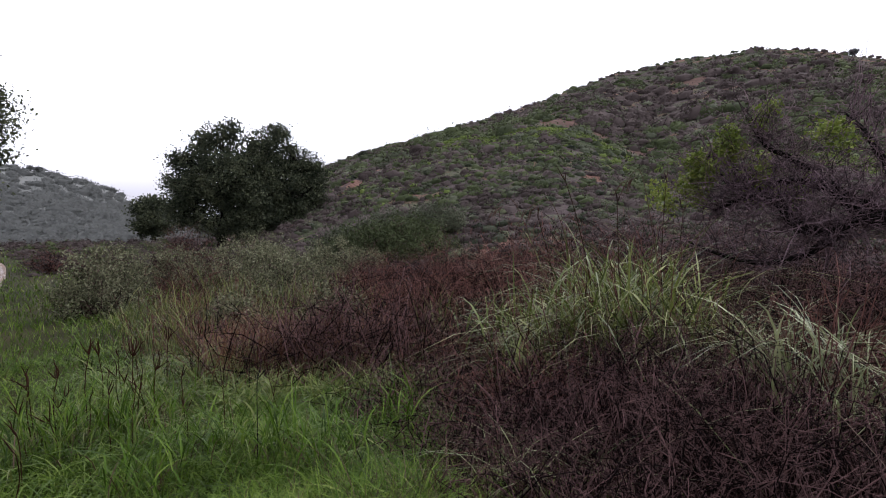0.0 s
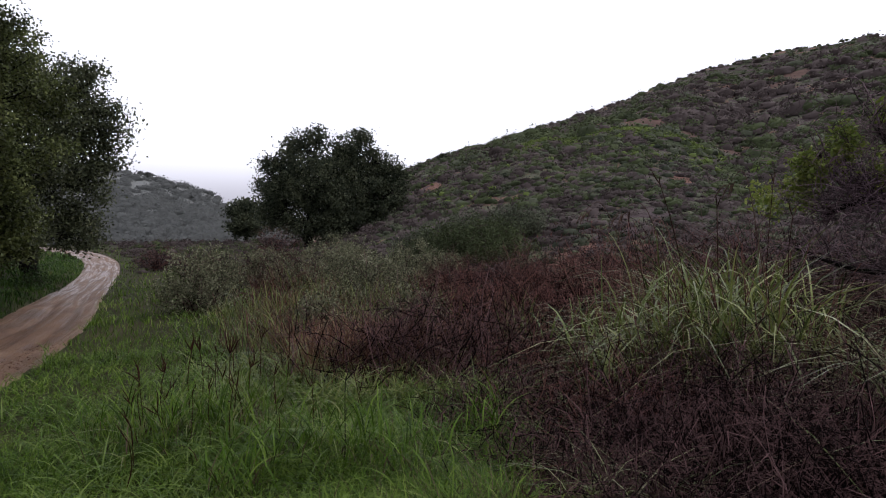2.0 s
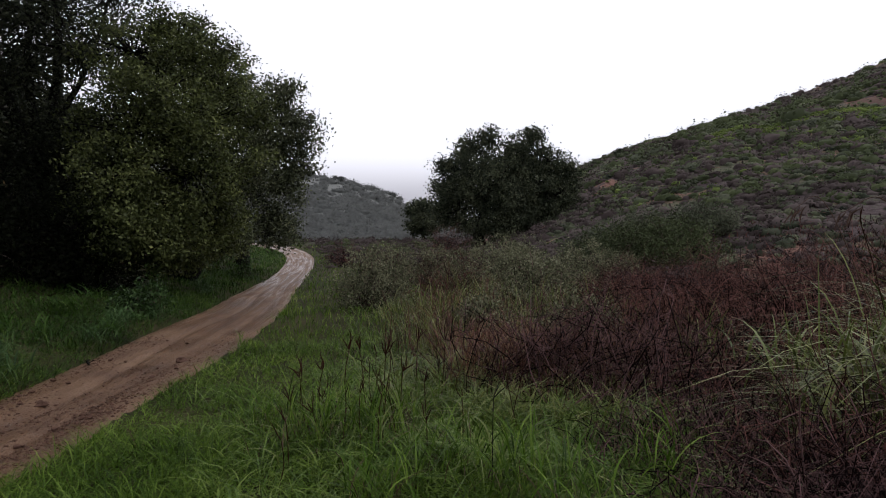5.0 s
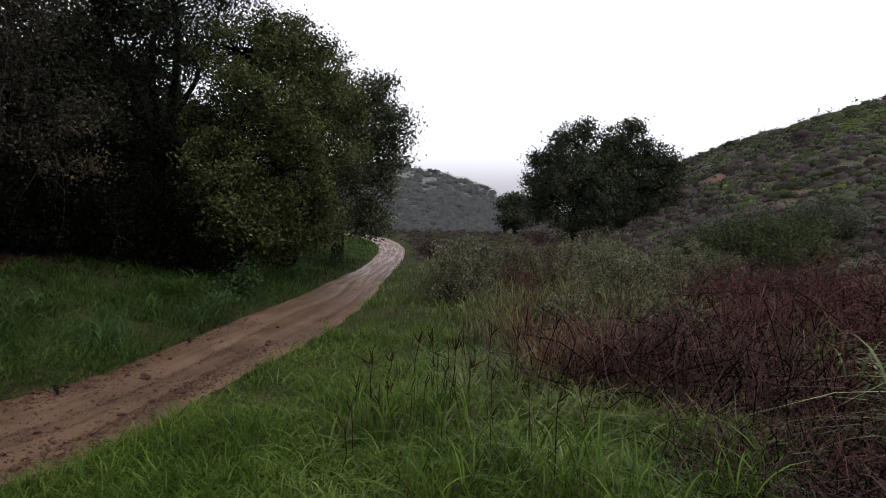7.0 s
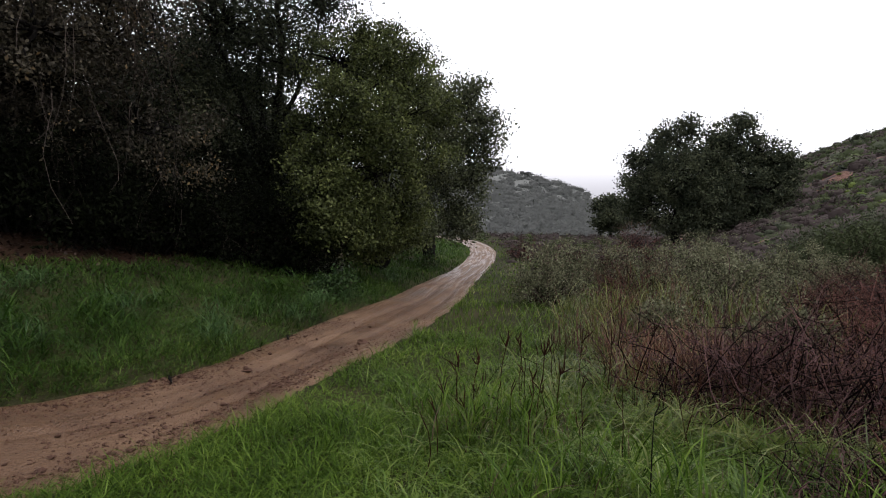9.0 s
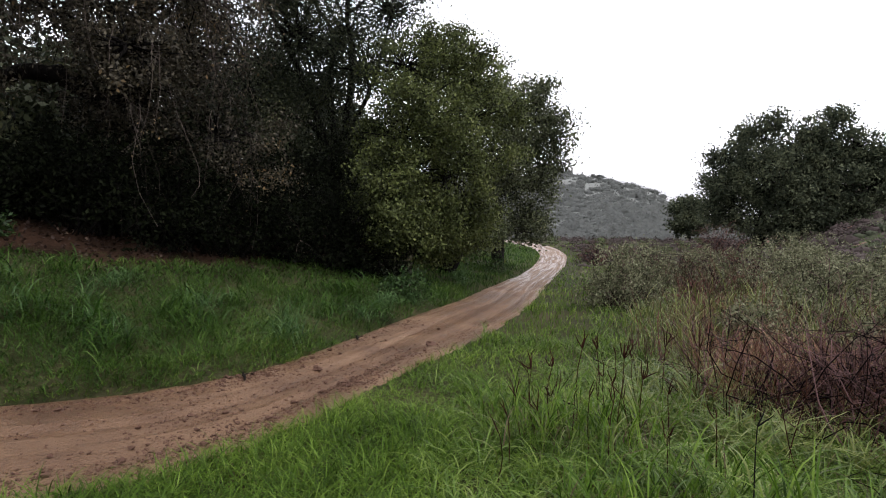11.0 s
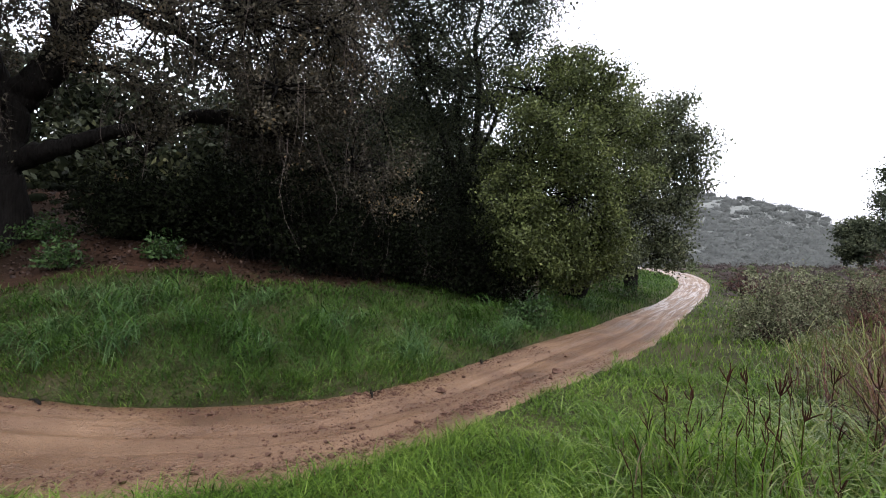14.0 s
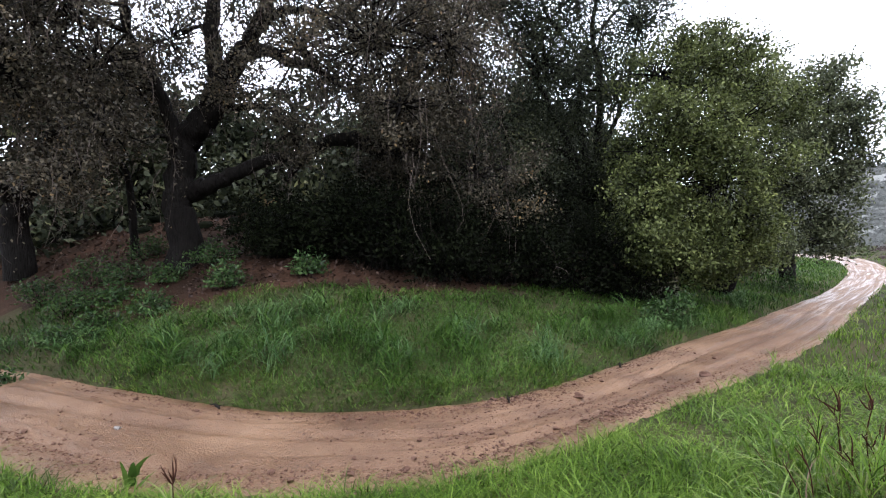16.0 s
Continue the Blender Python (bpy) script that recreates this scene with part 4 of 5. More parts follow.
tree("oak_tree", "dense young-leaved oak with bright green foliage down to the grass", (bx, by), 0.28, 1.6,
     [(-10.8, 16.7, 16, 1.29), (-7.4, 17.4, 16.5, 1.12), (-4.2, 15.8, 17, 1.2), (-8.8, 12.7, 15.4, 1.38), (-12.4, 11.2, 15.4, 0.85), (-5, 11.4, 15.8, 1.29), (-1.4, 12.8, 17.5, 0.946), (-10.3, 6.8, 15, 1.2), (-6, 6.4, 15, 1.12),
      (-2.6, 7.4, 16.5, 0.946), (-12.3, 3, 14.6, 0.86), (-8.6, 3, 15.2, 0.774), (-4.4, 3.8, 15.4, 0.731), (-9.2, 19.2, 16.5, 0.602), (-5.6, 18.8, 17, 0.516), (-12.6, 0.6, 14.2, 0.7), (-11.2, 1.4, 14.3, 0.85), (-10.0, 0.5, 14.4, 0.8), (-7.8, 1.0, 14.8, 0.85), (-5.6, 1.6, 15.4, 0.8), (-3.6, 2.2, 16.4, 0.9), (-12.4, 5.4, 14.6, 1.1), (-7.6, 9.4, 15.2, 1.2), (-8.8, -0.3, 15.0, 0.7), (-6.6, -0.1, 15.6, 0.8), (-4.8, 0.5, 16.4, 0.8), (-11.2, 9.8, 15.0, 1.1), (-4.6, 13.6, 16.4, 1.1)],
     oak_bright_mat, 98000, 0.05, clusters=38, stems=[(-0.4, 0), (0.3, 0.1), (0.0, -0.2)], spread=0.19, gap=2.2, shell=0.5)
bx, by = polar(-1.5, 27)
tree("oak_tree", "grey-green oak leaning out over the path", (bx, by), 0.30, 2.2,
     [(0, 13.6, 24, 1.5), (2.2, 11.5, 24, 1.3), (3.9, 9.6, 24, 0.95), (2.4, 13.4, 24, 1.0), (4.3, 11.6, 24, 0.8), (-2.8, 15.5, 25, 1.5), (1.2, 7.2, 24, 1.4), (2.6, 5.2, 23.5, 1.0), (0, 4.2, 23.5, 1.3), (1.6, 2.4, 23.5, 0.8), (-2.3, 8.8, 24, 1.5), (4.5, 7.8, 24, 0.6), (-1.5, 1.6, 23, 1.1), (-3.6, 4.6, 24, 1.3), (0.4, 0.9, 22.6, 0.9), (-2.8, 0.8, 22, 1.0), (2.2, 1.2, 23.4, 0.7), (-3.8, 1.4, 21, 1.1), (-2.0, 11.2, 22.5, 1.4), (-1.7, 6.6, 22.5, 1.4), (0.8, 10.0, 24, 1.3)],
     oak_grey_mat, 40000, 0.07, clusters=26, spread=0.26, gap=2.0)

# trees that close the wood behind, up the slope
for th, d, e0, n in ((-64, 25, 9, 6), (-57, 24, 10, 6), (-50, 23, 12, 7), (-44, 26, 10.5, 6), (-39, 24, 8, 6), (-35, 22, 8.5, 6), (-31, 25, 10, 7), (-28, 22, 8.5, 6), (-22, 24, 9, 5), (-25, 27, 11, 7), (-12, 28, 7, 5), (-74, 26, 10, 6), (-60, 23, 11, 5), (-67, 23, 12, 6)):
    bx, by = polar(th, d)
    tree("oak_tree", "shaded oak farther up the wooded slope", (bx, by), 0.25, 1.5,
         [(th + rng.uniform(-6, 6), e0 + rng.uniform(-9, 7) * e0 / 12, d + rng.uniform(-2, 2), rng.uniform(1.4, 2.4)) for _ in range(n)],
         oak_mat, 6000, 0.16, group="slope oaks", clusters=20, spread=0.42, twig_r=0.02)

# ---------------------------------------------------------------- trees across the valley
bx, by = polar(22.5, 56)
tree("oak_tree", "round dark evergreen oak standing in the valley scrub", (bx, by), 0.45, 2.5,
     [(20.0, 7.2, 55, 1.8, 1.0), (22.4, 9.4, 55, 1.7, 1.0), (20.2, 3.6, 54, 2.3, 1.0), (23, 5.7, 53, 2.7, 1.0), (25.0, 8.4, 56, 1.7, 1.0), (25.5, 4, 54, 2.6, 1.0), (22.5, 2, 53.5, 2.2, 1.0), (18.7, 5.6, 55, 1.1, 1.0), (21.0, 9.2, 55, 1.1, 1.0), (25, 1.6, 53, 2.0, 1.0), (23.6, 10.4, 55, 0.8, 1.0), (19.0, 7.6, 55, 0.7, 1.0), (19.0, 2.4, 54, 1.3, 1.0), (24.6, 6.2, 55, 2.4, 1.0), (24.0, 3.2, 54, 2.3, 1.0), (19.4, 5.2, 54, 1.6, 1.1), (26.4, 8.6, 56, 1.4, 1.0), (21.4, 6.2, 54, 2.2, 1.0)],
     oak_far_mat, 46000, 0.14, clusters=52, spread=0.38, twig_r=0.025, gap=1.4)
bx, by = polar(28.0, 58)
tree("oak_tree", "broad dark evergreen oak at the foot of the hill", (bx, by), 0.45, 2.5,
     [(27.4, 9.4, 57, 1.7, 1.0), (29.3, 8.2, 57, 1.7, 1.0), (30.9, 7.4, 57, 1.3, 1.0), (28.0, 5.4, 56, 2.5, 1.0), (30.2, 4.4, 56, 2.3, 1.0), (27.0, 2.6, 55, 2.4, 1.0), (29.0, 1.8, 55, 2.3, 1.0), (31, 2.8, 56, 1.6, 1.0), (26.5, 6.6, 57, 1.8, 1.0), (28.2, 10.5, 57, 0.8, 1.0), (31.6, 5.8, 57, 0.9, 1.0), (26.6, 4.6, 56, 2.3, 1.0), (30.0, 6.4, 57, 1.8, 1.0), (26.2, 1.4, 55, 2.0, 1.0)],
     oak_far_mat, 40000, 0.14, clusters=52, spread=0.38, twig_r=0.025, gap=1.4)
bx, by = polar(16.6, 74)
tree("oak_tree", "small dark tree beside the larger oaks", (bx, by), 0.25, 1.5,
     [(16.1, 3.2, 74, 1.5), (17.2, 3.0, 74, 1.5), (16.6, 2.0, 73, 1.7), (17.6, 1.4, 73, 1.4), (15.8, 1.4, 73.5, 1.1)], oak_far_mat, 9000, 0.19, clusters=24, spread=0.4, twig_r=0.03)
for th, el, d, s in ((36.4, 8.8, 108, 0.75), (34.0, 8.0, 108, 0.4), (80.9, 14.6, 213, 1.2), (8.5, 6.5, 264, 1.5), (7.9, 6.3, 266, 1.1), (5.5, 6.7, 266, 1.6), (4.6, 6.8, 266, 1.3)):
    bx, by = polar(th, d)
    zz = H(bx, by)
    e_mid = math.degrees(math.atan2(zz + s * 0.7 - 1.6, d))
    # beyond 200 m the tree takes the colour with haze in it
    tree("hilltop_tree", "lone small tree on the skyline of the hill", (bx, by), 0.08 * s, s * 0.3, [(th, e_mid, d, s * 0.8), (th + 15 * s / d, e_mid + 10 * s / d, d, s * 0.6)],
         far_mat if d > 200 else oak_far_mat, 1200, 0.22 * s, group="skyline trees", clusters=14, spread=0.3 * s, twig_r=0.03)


# ---------------------------------------------------------------- scrub that covers the hills
def on_brow(x, y, r, th):
    """The grassy brow of the near spur."""
    top = np.interp(th, SPUR[:, 0], SPUR[:, 2])
    return (th > 43) & (r > top - 17 + 6.0 * wave(x, y, 0.13, 2.0)) & (r < top + 4)


def scrub(name, label, n, mat, th0, th1, r0, r1, size, leaf, per, keep=None, flat=0.7, power=1.0):
    th = rng.uniform(th0, th1, n)
    r = r0 * (r1 / r0) ** (rng.uniform(0, 1, n) ** power)
    x, y = polar(th, r)
    m = np.ones(n, bool) if keep is None else keep(x, y, r, th)
    m &= ~bare_soil(x, y)
    if name != "hillside_grass":
        m &= ~on_brow(x, y, r, th) | (rng.uniform(0, 1, n) < 0.06)
    x, y, r, th = x[m], y[m], r[m], th[m]
    s = size * rng.uniform(0.5, 1.5, len(x)) * np.clip(r / 80, 0.6, 1.5)
    z = ground_height(x, y)
    top = np.interp(th, CREST[:, 0], CREST[:, 2])
    s = s * np.where((th > 25) & (r > top - 22), 0.6, 1.0)          # wind-clipped along the skyline
    root = np.stack([x, y, z], 1)
    # a lumpy dome of close-set twigs for every bush, and loose leaves over it
    sides, rings = (7, 3) if per > 30 else (6, 3)
    w = np.arange(sides) * 2 * np.pi / sides
    el = np.radians([-25, 22, 58, 84])
    d = np.stack([np.cos(el)[:, None] * np.cos(w), np.cos(el)[:, None] * np.sin(w), np.broadcast_to(np.sin(el)[:, None], (4, sides))], -1)
    bump = rng.uniform(0.5, 1.0, (len(x), rings + 1, sides, 1))
    v = root[:, None, None] + d[None] * bump * (s[:, None, None, None] * 0.85) * np.array([1, 1, flat * 0.8])
    idx = np.arange(len(x) * 4 * sides).reshape(len(x), 4, sides)
    nxt = np.roll(idx, -1, axis=2)
    f = np.stack([idx[:, :-1], nxt[:, :-1], nxt[:, 1:], idx[:, 1:]], -1).reshape(-1, 4)
    per = int(per * 0.85)
    u = unit(rng.normal(size=(len(x), per, 3)))
    u[..., 2] = np.abs(u[..., 2])
    p = root[:, None] + u * (s[:, None, None] * rng.uniform(0.6, 1.12, (len(x), per, 1))) * np.array([1, 1, flat])
    sz = (0.7 * leaf * s / size)[:, None].repeat(per, 1).ravel()
    ob = part(name, *join([(v.reshape(-1, 3), f), leaves(p.reshape(-1, 3), sz, 0.8, 1.5, u.reshape(-1, 3))]), mat, smooth=True)
    return tagged(ob, label, "scrub", kind="stuff")


def brown_zone(x, y, r, th):
    return wave(x, y, 0.06, 3.0) > -0.35


def green_zone(x, y, r, th):
    return wave(x, y, 0.06, 3.0) < 0.25


scrub("hillside_scrub", "purplish brown dormant brush over the hillside", 3600, scrub_brown_mat, 26, 95, 22, 218, 1.2, 0.26, 22, brown_zone, power=0.55)
scrub("hillside_scrub", "mid-green low shrubs dotted over the hillside", 4200, scrub_green_mat, 26, 95, 24, 218, 1.2, 0.26, 22, green_zone, power=0.55)
scrub("hillside_scrub", "dark brush close-grown over the foot of the hill", 1300, oak_far_mat, 26, 95, 24, 80, 0.85, 0.15, 36, lambda x, y, r, th: wave(x, y, 0.12, 5.0) > -0.2, power=0.8)
scrub("hillside_scrub", "purplish stems close-grown over the foot of the hill", 1300, scrub_brown_mat, 26, 95, 21, 70, 0.8, 0.12, 36, lambda x, y, r, th: wave(x, y, 0.12, 5.0) < 0.3, power=0.8)
scrub("hillside_scrub", "grey sage bushes dotted over the hillside", 1100, scrub_sage_mat, 28, 95, 30, 218, 1.0, 0.23, 22, power=0.6)
scrub("hillside_scrub", "fresh yellow-green bushes on the spur", 420, scrub_lime_mat, 34, 95, 36, 92, 0.9, 0.2, 24, lambda x, y, r, th: wave(x, y, 0.09, 1.0) > 0.1, power=0.6)
scrub("hillside_bush", "large dark green bushes in the folds of the hill", 620, scrub_green_mat, 30, 95, 50, 205, 1.9, 0.30, 46, lambda x, y, r, th: wave(x, y, 0.05, 4.0) > 0.0, 0.8, 0.5)
scrub("hillside_bush", "large grey sage bushes on the hill", 360, scrub_sage_mat, 30, 95, 60, 205, 1.7, 0.30, 46, lambda x, y, r, th: wave(x, y, 0.07, 1.0) > 0.0, 0.75, 0.5)
scrub("hillside_bush", "large purplish leafless bushes on the hill", 480, scrub_brown_mat, 30, 95, 50, 215, 2.0, 0.34, 46, lambda x, y, r, th: wave(x, y, 0.05, 4.0) < 0.2, 0.75, 0.5)
scrub("hillside_grass", "bright spring grass on the brow of the spur", 4600, scrub_lime_mat, 43, 95, 54, 90, 0.42, 0.24, 10, on_brow, 0.5)
scrub("distant_scrub", "far hillside scrub with haze painted into its pale colour", 1700, far_mat, -12, 24, 110, 280, 1.8, 0.42, 22)
scrub("valley_scrub", "brown brush along the valley floor", 420, scrub_brown_mat, 3, 30, 30, 90, 0.75, 0.20, 50, lambda x, y, r, th: side_of(NEAR_LINE, x, y) < -1.0)
scrub("valley_scrub", "green brush along the valley floor", 160, scrub_green_mat, 3, 30, 26, 90, 0.7, 0.20, 50, lambda x, y, r, th: side_of(NEAR_LINE, x, y) < -0.8)
scrub("slope_scrub", "undergrowth on the wooded slope with shade in its colour", 1500, under_shade_mat, -88, 0, 13, 70, 0.55, 0.10, 44, lambda x, y, r, th: side_of(FAR_LINE, x, y) > 5.0)

scrub("slope_thicket", "green and grey bushes on the open slope behind the trunks", 230, scrub_green_mat, -92, -48, 20, 60, 1.5, 0.22, 60, lambda x, y, r, th: side_of(FAR_LINE, x, y) > 9, 0.9)
scrub("slope_thicket", "dense dark bushes that close the wood up the slope", 240, oak_brown_mat, -50, -12, 22, 60, 1.7, 0.19, 90, lambda x, y, r, th: side_of(FAR_LINE, x, y) > 8, 1.1)
x, y, r, th = places(-88, -8, 9, 40, 26000)
m = side_of(FAR_LINE, x, y) > 2.6 + wave(x, y, 0.8)
q = on_ground(x[m], y[m], -0.015)
litter = part("leaf_litter", *leaves(q, np.clip(0.004 * r[m], 0.05, 0.12), 6.0), litter_mat)
tagged(litter, "fallen brown oak leaves covering the slope", "leaf litter", kind="stuff")

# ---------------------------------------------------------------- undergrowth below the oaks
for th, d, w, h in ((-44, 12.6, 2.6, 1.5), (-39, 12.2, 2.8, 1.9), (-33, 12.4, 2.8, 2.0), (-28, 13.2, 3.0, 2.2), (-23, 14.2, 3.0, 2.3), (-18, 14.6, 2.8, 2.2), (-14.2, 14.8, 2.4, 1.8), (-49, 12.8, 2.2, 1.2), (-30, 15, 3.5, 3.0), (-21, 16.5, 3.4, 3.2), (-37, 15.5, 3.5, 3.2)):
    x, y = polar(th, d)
    bush("understory_shrub", "shrub under the oaks with shade painted into its leaves", x, y, w, h, 60, 5600, 0.042, under_shade_mat, bark_mat, group="understory shrubs", stem_r=0.012, spread=0.16)
x, y = polar(-10.7, 12.6)
bush("green_shrub", "leafy green plant at the edge of the trees", x, y, 1.1, 0.6, 36, 1700, 0.042, ivy_mat, twig_mat, spread=0.1)
for th, d, w, h in ((-59.5, 11.5, 0.9, 0.6), (-53.5, 11.3, 1.0, 0.6), (-64, 12, 0.8, 0.6), (-67, 12.5, 1.0, 0.5), (-1.5, 22, 1.3, 0.9), (-46, 11.2, 0.9, 0.5), (-71, 11.5, 0.9, 0.5), (-62, 14.5, 1.2, 0.7), (-50, 14, 1.3, 0.7), (-66, 14, 1.5, 0.8), (-64.5, 15.5, 1.6, 0.9), (-63.2, 13.4, 1.3, 0.6), (-68, 16, 1.6, 0.8), (-60.5, 16, 1.4, 0.9), (-58.6, 13.2, 1.0, 0.5), (-54.6, 13.4, 1.2, 0.6)):
    x, y = polar(th, d)
    bush("green_shrub", "low green leafy shrub on the bank", x, y, w * 0.75, h * 0.7, 30, 900, 0.036, ivy_mat, twig_mat, group="bank shrubs", spread=0.09)

# ---------------------------------------------------------------- shrubs on the valley floor
SAGE = "rounded grey-green sagebrush with woody brown stems"
for th, d, w, h in ((10.4, 13.2, 1.75, 1.35), (22.8, 15, 2.6, 1.75), (26.5, 12.5, 2.0, 1.35), (22.0, 9.2, 1.1, 0.75), (29, 15.5, 2.2, 1.3), (13.0, 17, 1.6, 1.3), (26, 21, 2.6, 1.7), (31.5, 8.6, 1.2, 0.8), (17, 20, 2.0, 1.6), (33, 19, 2.4, 1.6)):
    x, y = polar(th, d)
    bush("sagebrush", SAGE, x, y, w, h, 90, int(9600 * (w / 2) ** 1.4), 0.028, sage_mat, twig_mat, group="sagebrush", spread=0.065, stem_r=0.009)
for th, d, w, h in ((18.8, 13.5, 2.3, 1.35), (16, 24, 3, 1.6), (12, 27, 2.6, 1.4), (20, 30, 3.2, 1.9), (19, 48, 3, 2.6), (24, 26, 3, 1.5), (8.5, 32, 2.5, 1.5), (35, 13, 2.6, 1.0), (40, 11, 2.4, 1.0), (45, 13, 3.0, 1.2), (38, 17, 3.0, 1.3), (50, 12, 3.0, 1.3), (44, 18, 3.4, 1.5), (52, 18, 3.4, 1.6)):
    x, y = polar(th, d)
    bush("dormant_shrub", "leafless purplish brown twiggy shrub", x, y, w, h, 200 if d < 20 else 80, 300, 0.03 if d < 20 else 0.06, scrub_brown_mat, twig_red_mat, group="dormant shrubs", stem_r=0.007 if d < 20 else 0.014, side=4)
for th, d, w, h in ((37, 27, 5.2, 2.1), (40.5, 28, 5.0, 2.0), (34.5, 31, 4.2, 1.8), (38.5, 32, 5.0, 2.2), (43.5, 33, 4.0, 1.6)):
    x, y = polar(th, d)
    bush("hillfoot_bush", "loose olive-green bush at the foot of the hill", x, y, w, h, 110, 9000, 0.07, scrub_green_mat if d < 29 else scrub_sage_mat, twig_mat, group="hillfoot bushes", stem_r=0.014, spread=0.22)
x, y = polar(36.2, 24)
bush("sagebrush", "pale silvery sagebrush at the foot of the hill", x, y, 1.5, 1.1, 60, 2600, 0.05, sage_mat, twig_mat, group="sagebrush", spread=0.1)

# dead brush
x, y = polar(32.5, 6.0)
tangle("dead_brush", "grey-brown heap of dead branches and twigs", x, y, 2.6, 1.7, 0.95, 30, 700, twig_mat, 0.006, "dead brush", 34)
for th, d, w, dd, h, n in ((57, 3.9, 1.5, 1.0, 0.66, 560), (66, 3.8, 1.7, 1.1, 0.8, 760), (75, 4.0, 1.8, 1.2, 0.85, 700), (45, 5.8, 1.6, 1.2, 0.6, 380), (84, 5.0, 1.8, 1.4, 1.0, 500)):
    x, y = polar(th, d)
    tangle("dead_brush", "dense reddish brown tangle of leafless twigs", x, y, w, dd, h, th, n, twig_mat if n > 600 else twig_red_mat, 0.0045, "dead brush", 8)
for th, d, w, dd, h, n in ((58, 3.4, 1.3, 1.0, 0.5, 420), (66, 3.1, 1.3, 1.0, 0.55, 480), (74, 3.0, 1.3, 1.0, 0.6, 480), (82, 3.2, 1.3, 1.0, 0.65, 420), (50, 3.8, 1.2, 1.0, 0.42, 260), (62, 2.4, 1.0, 0.8, 0.35, 260), (72, 2.3, 1.0, 0.8, 0.35, 260), (43, 4.6, 1.2, 1.0, 0.45, 300), (38, 4.0, 1.0, 0.9, 0.35, 240), (46, 3.2, 1.0, 0.8, 0.35, 240), (54, 2.8, 1.0, 0.8, 0.35, 260), (90, 3.4, 1.3, 1.0, 0.7, 300)):
    x, y = polar(th, d)
    tangle("dead_brush", "low tangle of dead reddish brown stems over damp soil", x, y, w, dd, h, th, n, twig_mat, 0.0042, "dead brush", 4)
for th, d, w, dd, h, n in ((55, 9.5, 3.0, 2.2, 1.3, 520), (64, 10, 3.2, 2.4, 1.6, 600), (73, 10.5, 3.2, 2.4, 1.15, 600), (82, 10.5, 3.0, 2.4, 1.1, 560), (41, 8.4, 2.6, 2.0, 0.9, 460), (48, 8.6, 2.6, 2.0, 1.0, 460), (68, 14, 4, 3, 1.9, 520), (78, 14, 4, 3, 1.9, 520), (58, 15, 4, 3, 1.8, 480)):
    x, y = polar(th, d)
    tangle("dead_brush", "purplish brown thicket of bare stems", x, y, w, dd, h, th, n, twig_red_mat if th < 62 else twig_mat, 0.0075, "dead brush thickets", 5)

# the bare tree on the right, its limbs reaching over the thicket
bx, by = polar(90, 9.5)
bz = H(bx, by)
bare = thing("bare_tree", bx, by, bz, "leafless crooked tree with a few fresh green leaf clumps", "tree")
P0 = np.array([bx, by, bz - 0.1])
wood = [limbs([P0, T(89, -4, 9.4), T(87, 0.5, 9.0), T(84.5, 0.8, 8.8), T(81.5, -0.2, 8.6), T(79.3, 0.6, 8.5), T(78, 2.6, 8.5), T(75.5, 3.2, 8.6), T(72.5, 2.0, 8.8)], [0.16, 0.14, 0.12, 0.105, 0.09, 0.075, 0.06, 0.045, 0.03], 9, 5),
        limbs([T(87, 0.5, 9.0), T(83, 3.0, 9.0), T(79, 6.5, 9.0), T(76.8, 8.0, 9.0), T(76.2, 10, 9.0)], [0.085, 0.06, 0.045, 0.03, 0.012], 7, 5),
        limbs([T(84.5, 0.8, 8.8), T(81, 4, 8.9), T(77, 4.5, 8.8), T(73.8, 4.6, 8.9), T(72, 7.5, 9)], [0.07, 0.055, 0.04, 0.03, 0.015], 7, 5),
        limbs([T(84, 0.8, 8.8), T(80, -2.5, 8.6), T(75, -3.0, 8.6), T(70, -1.0, 8.7)], [0.07, 0.05, 0.035, 0.015], 7, 5),
        limbs([T(87, 0.5, 9.0), T(86, 5, 9.2), T(84.5, 8, 9.3), T(83, 10, 9.4)], [0.08, 0.06, 0.04, 0.015], 7, 5)]
part("trunk", *join(wood), bark_mat, bare, smooth=True)
n = 900
seeds_ = np.concatenate([w[0] for w in wood[:]])
st = seeds_[rng.integers(len(seeds_) // 12, len(seeds_), n)]
en = st + unit(rng.normal(size=(n, 3)) * (1, 1, 0.8) + np.array([-0.3, 0, 0.45])) * rng.uniform(0.2, 1.1, (n, 1))
l1 = curve_lines(st, en, 5, 0, 0.14)
k = rng.integers(0, n, n * 3)
st2 = l1[k, rng.integers(1, 5, n * 3)]
en2 = st2 + unit(rng.normal(size=(n * 3, 3)) + np.array([0, 0, 0.3])) * rng.uniform(0.1, 0.45, (n * 3, 1))
part("twig_tangle", *join([tubes(l1, np.linspace(0.009, 0.003, 5)[None].repeat(n, 0), 3), tubes(curve_lines(st2, en2, 4, 0, 0.2), np.linspace(0.0045, 0.002, 4)[None].repeat(n * 3, 0), 3)]), bare_twig_mat, bare, "bare purplish twigs")
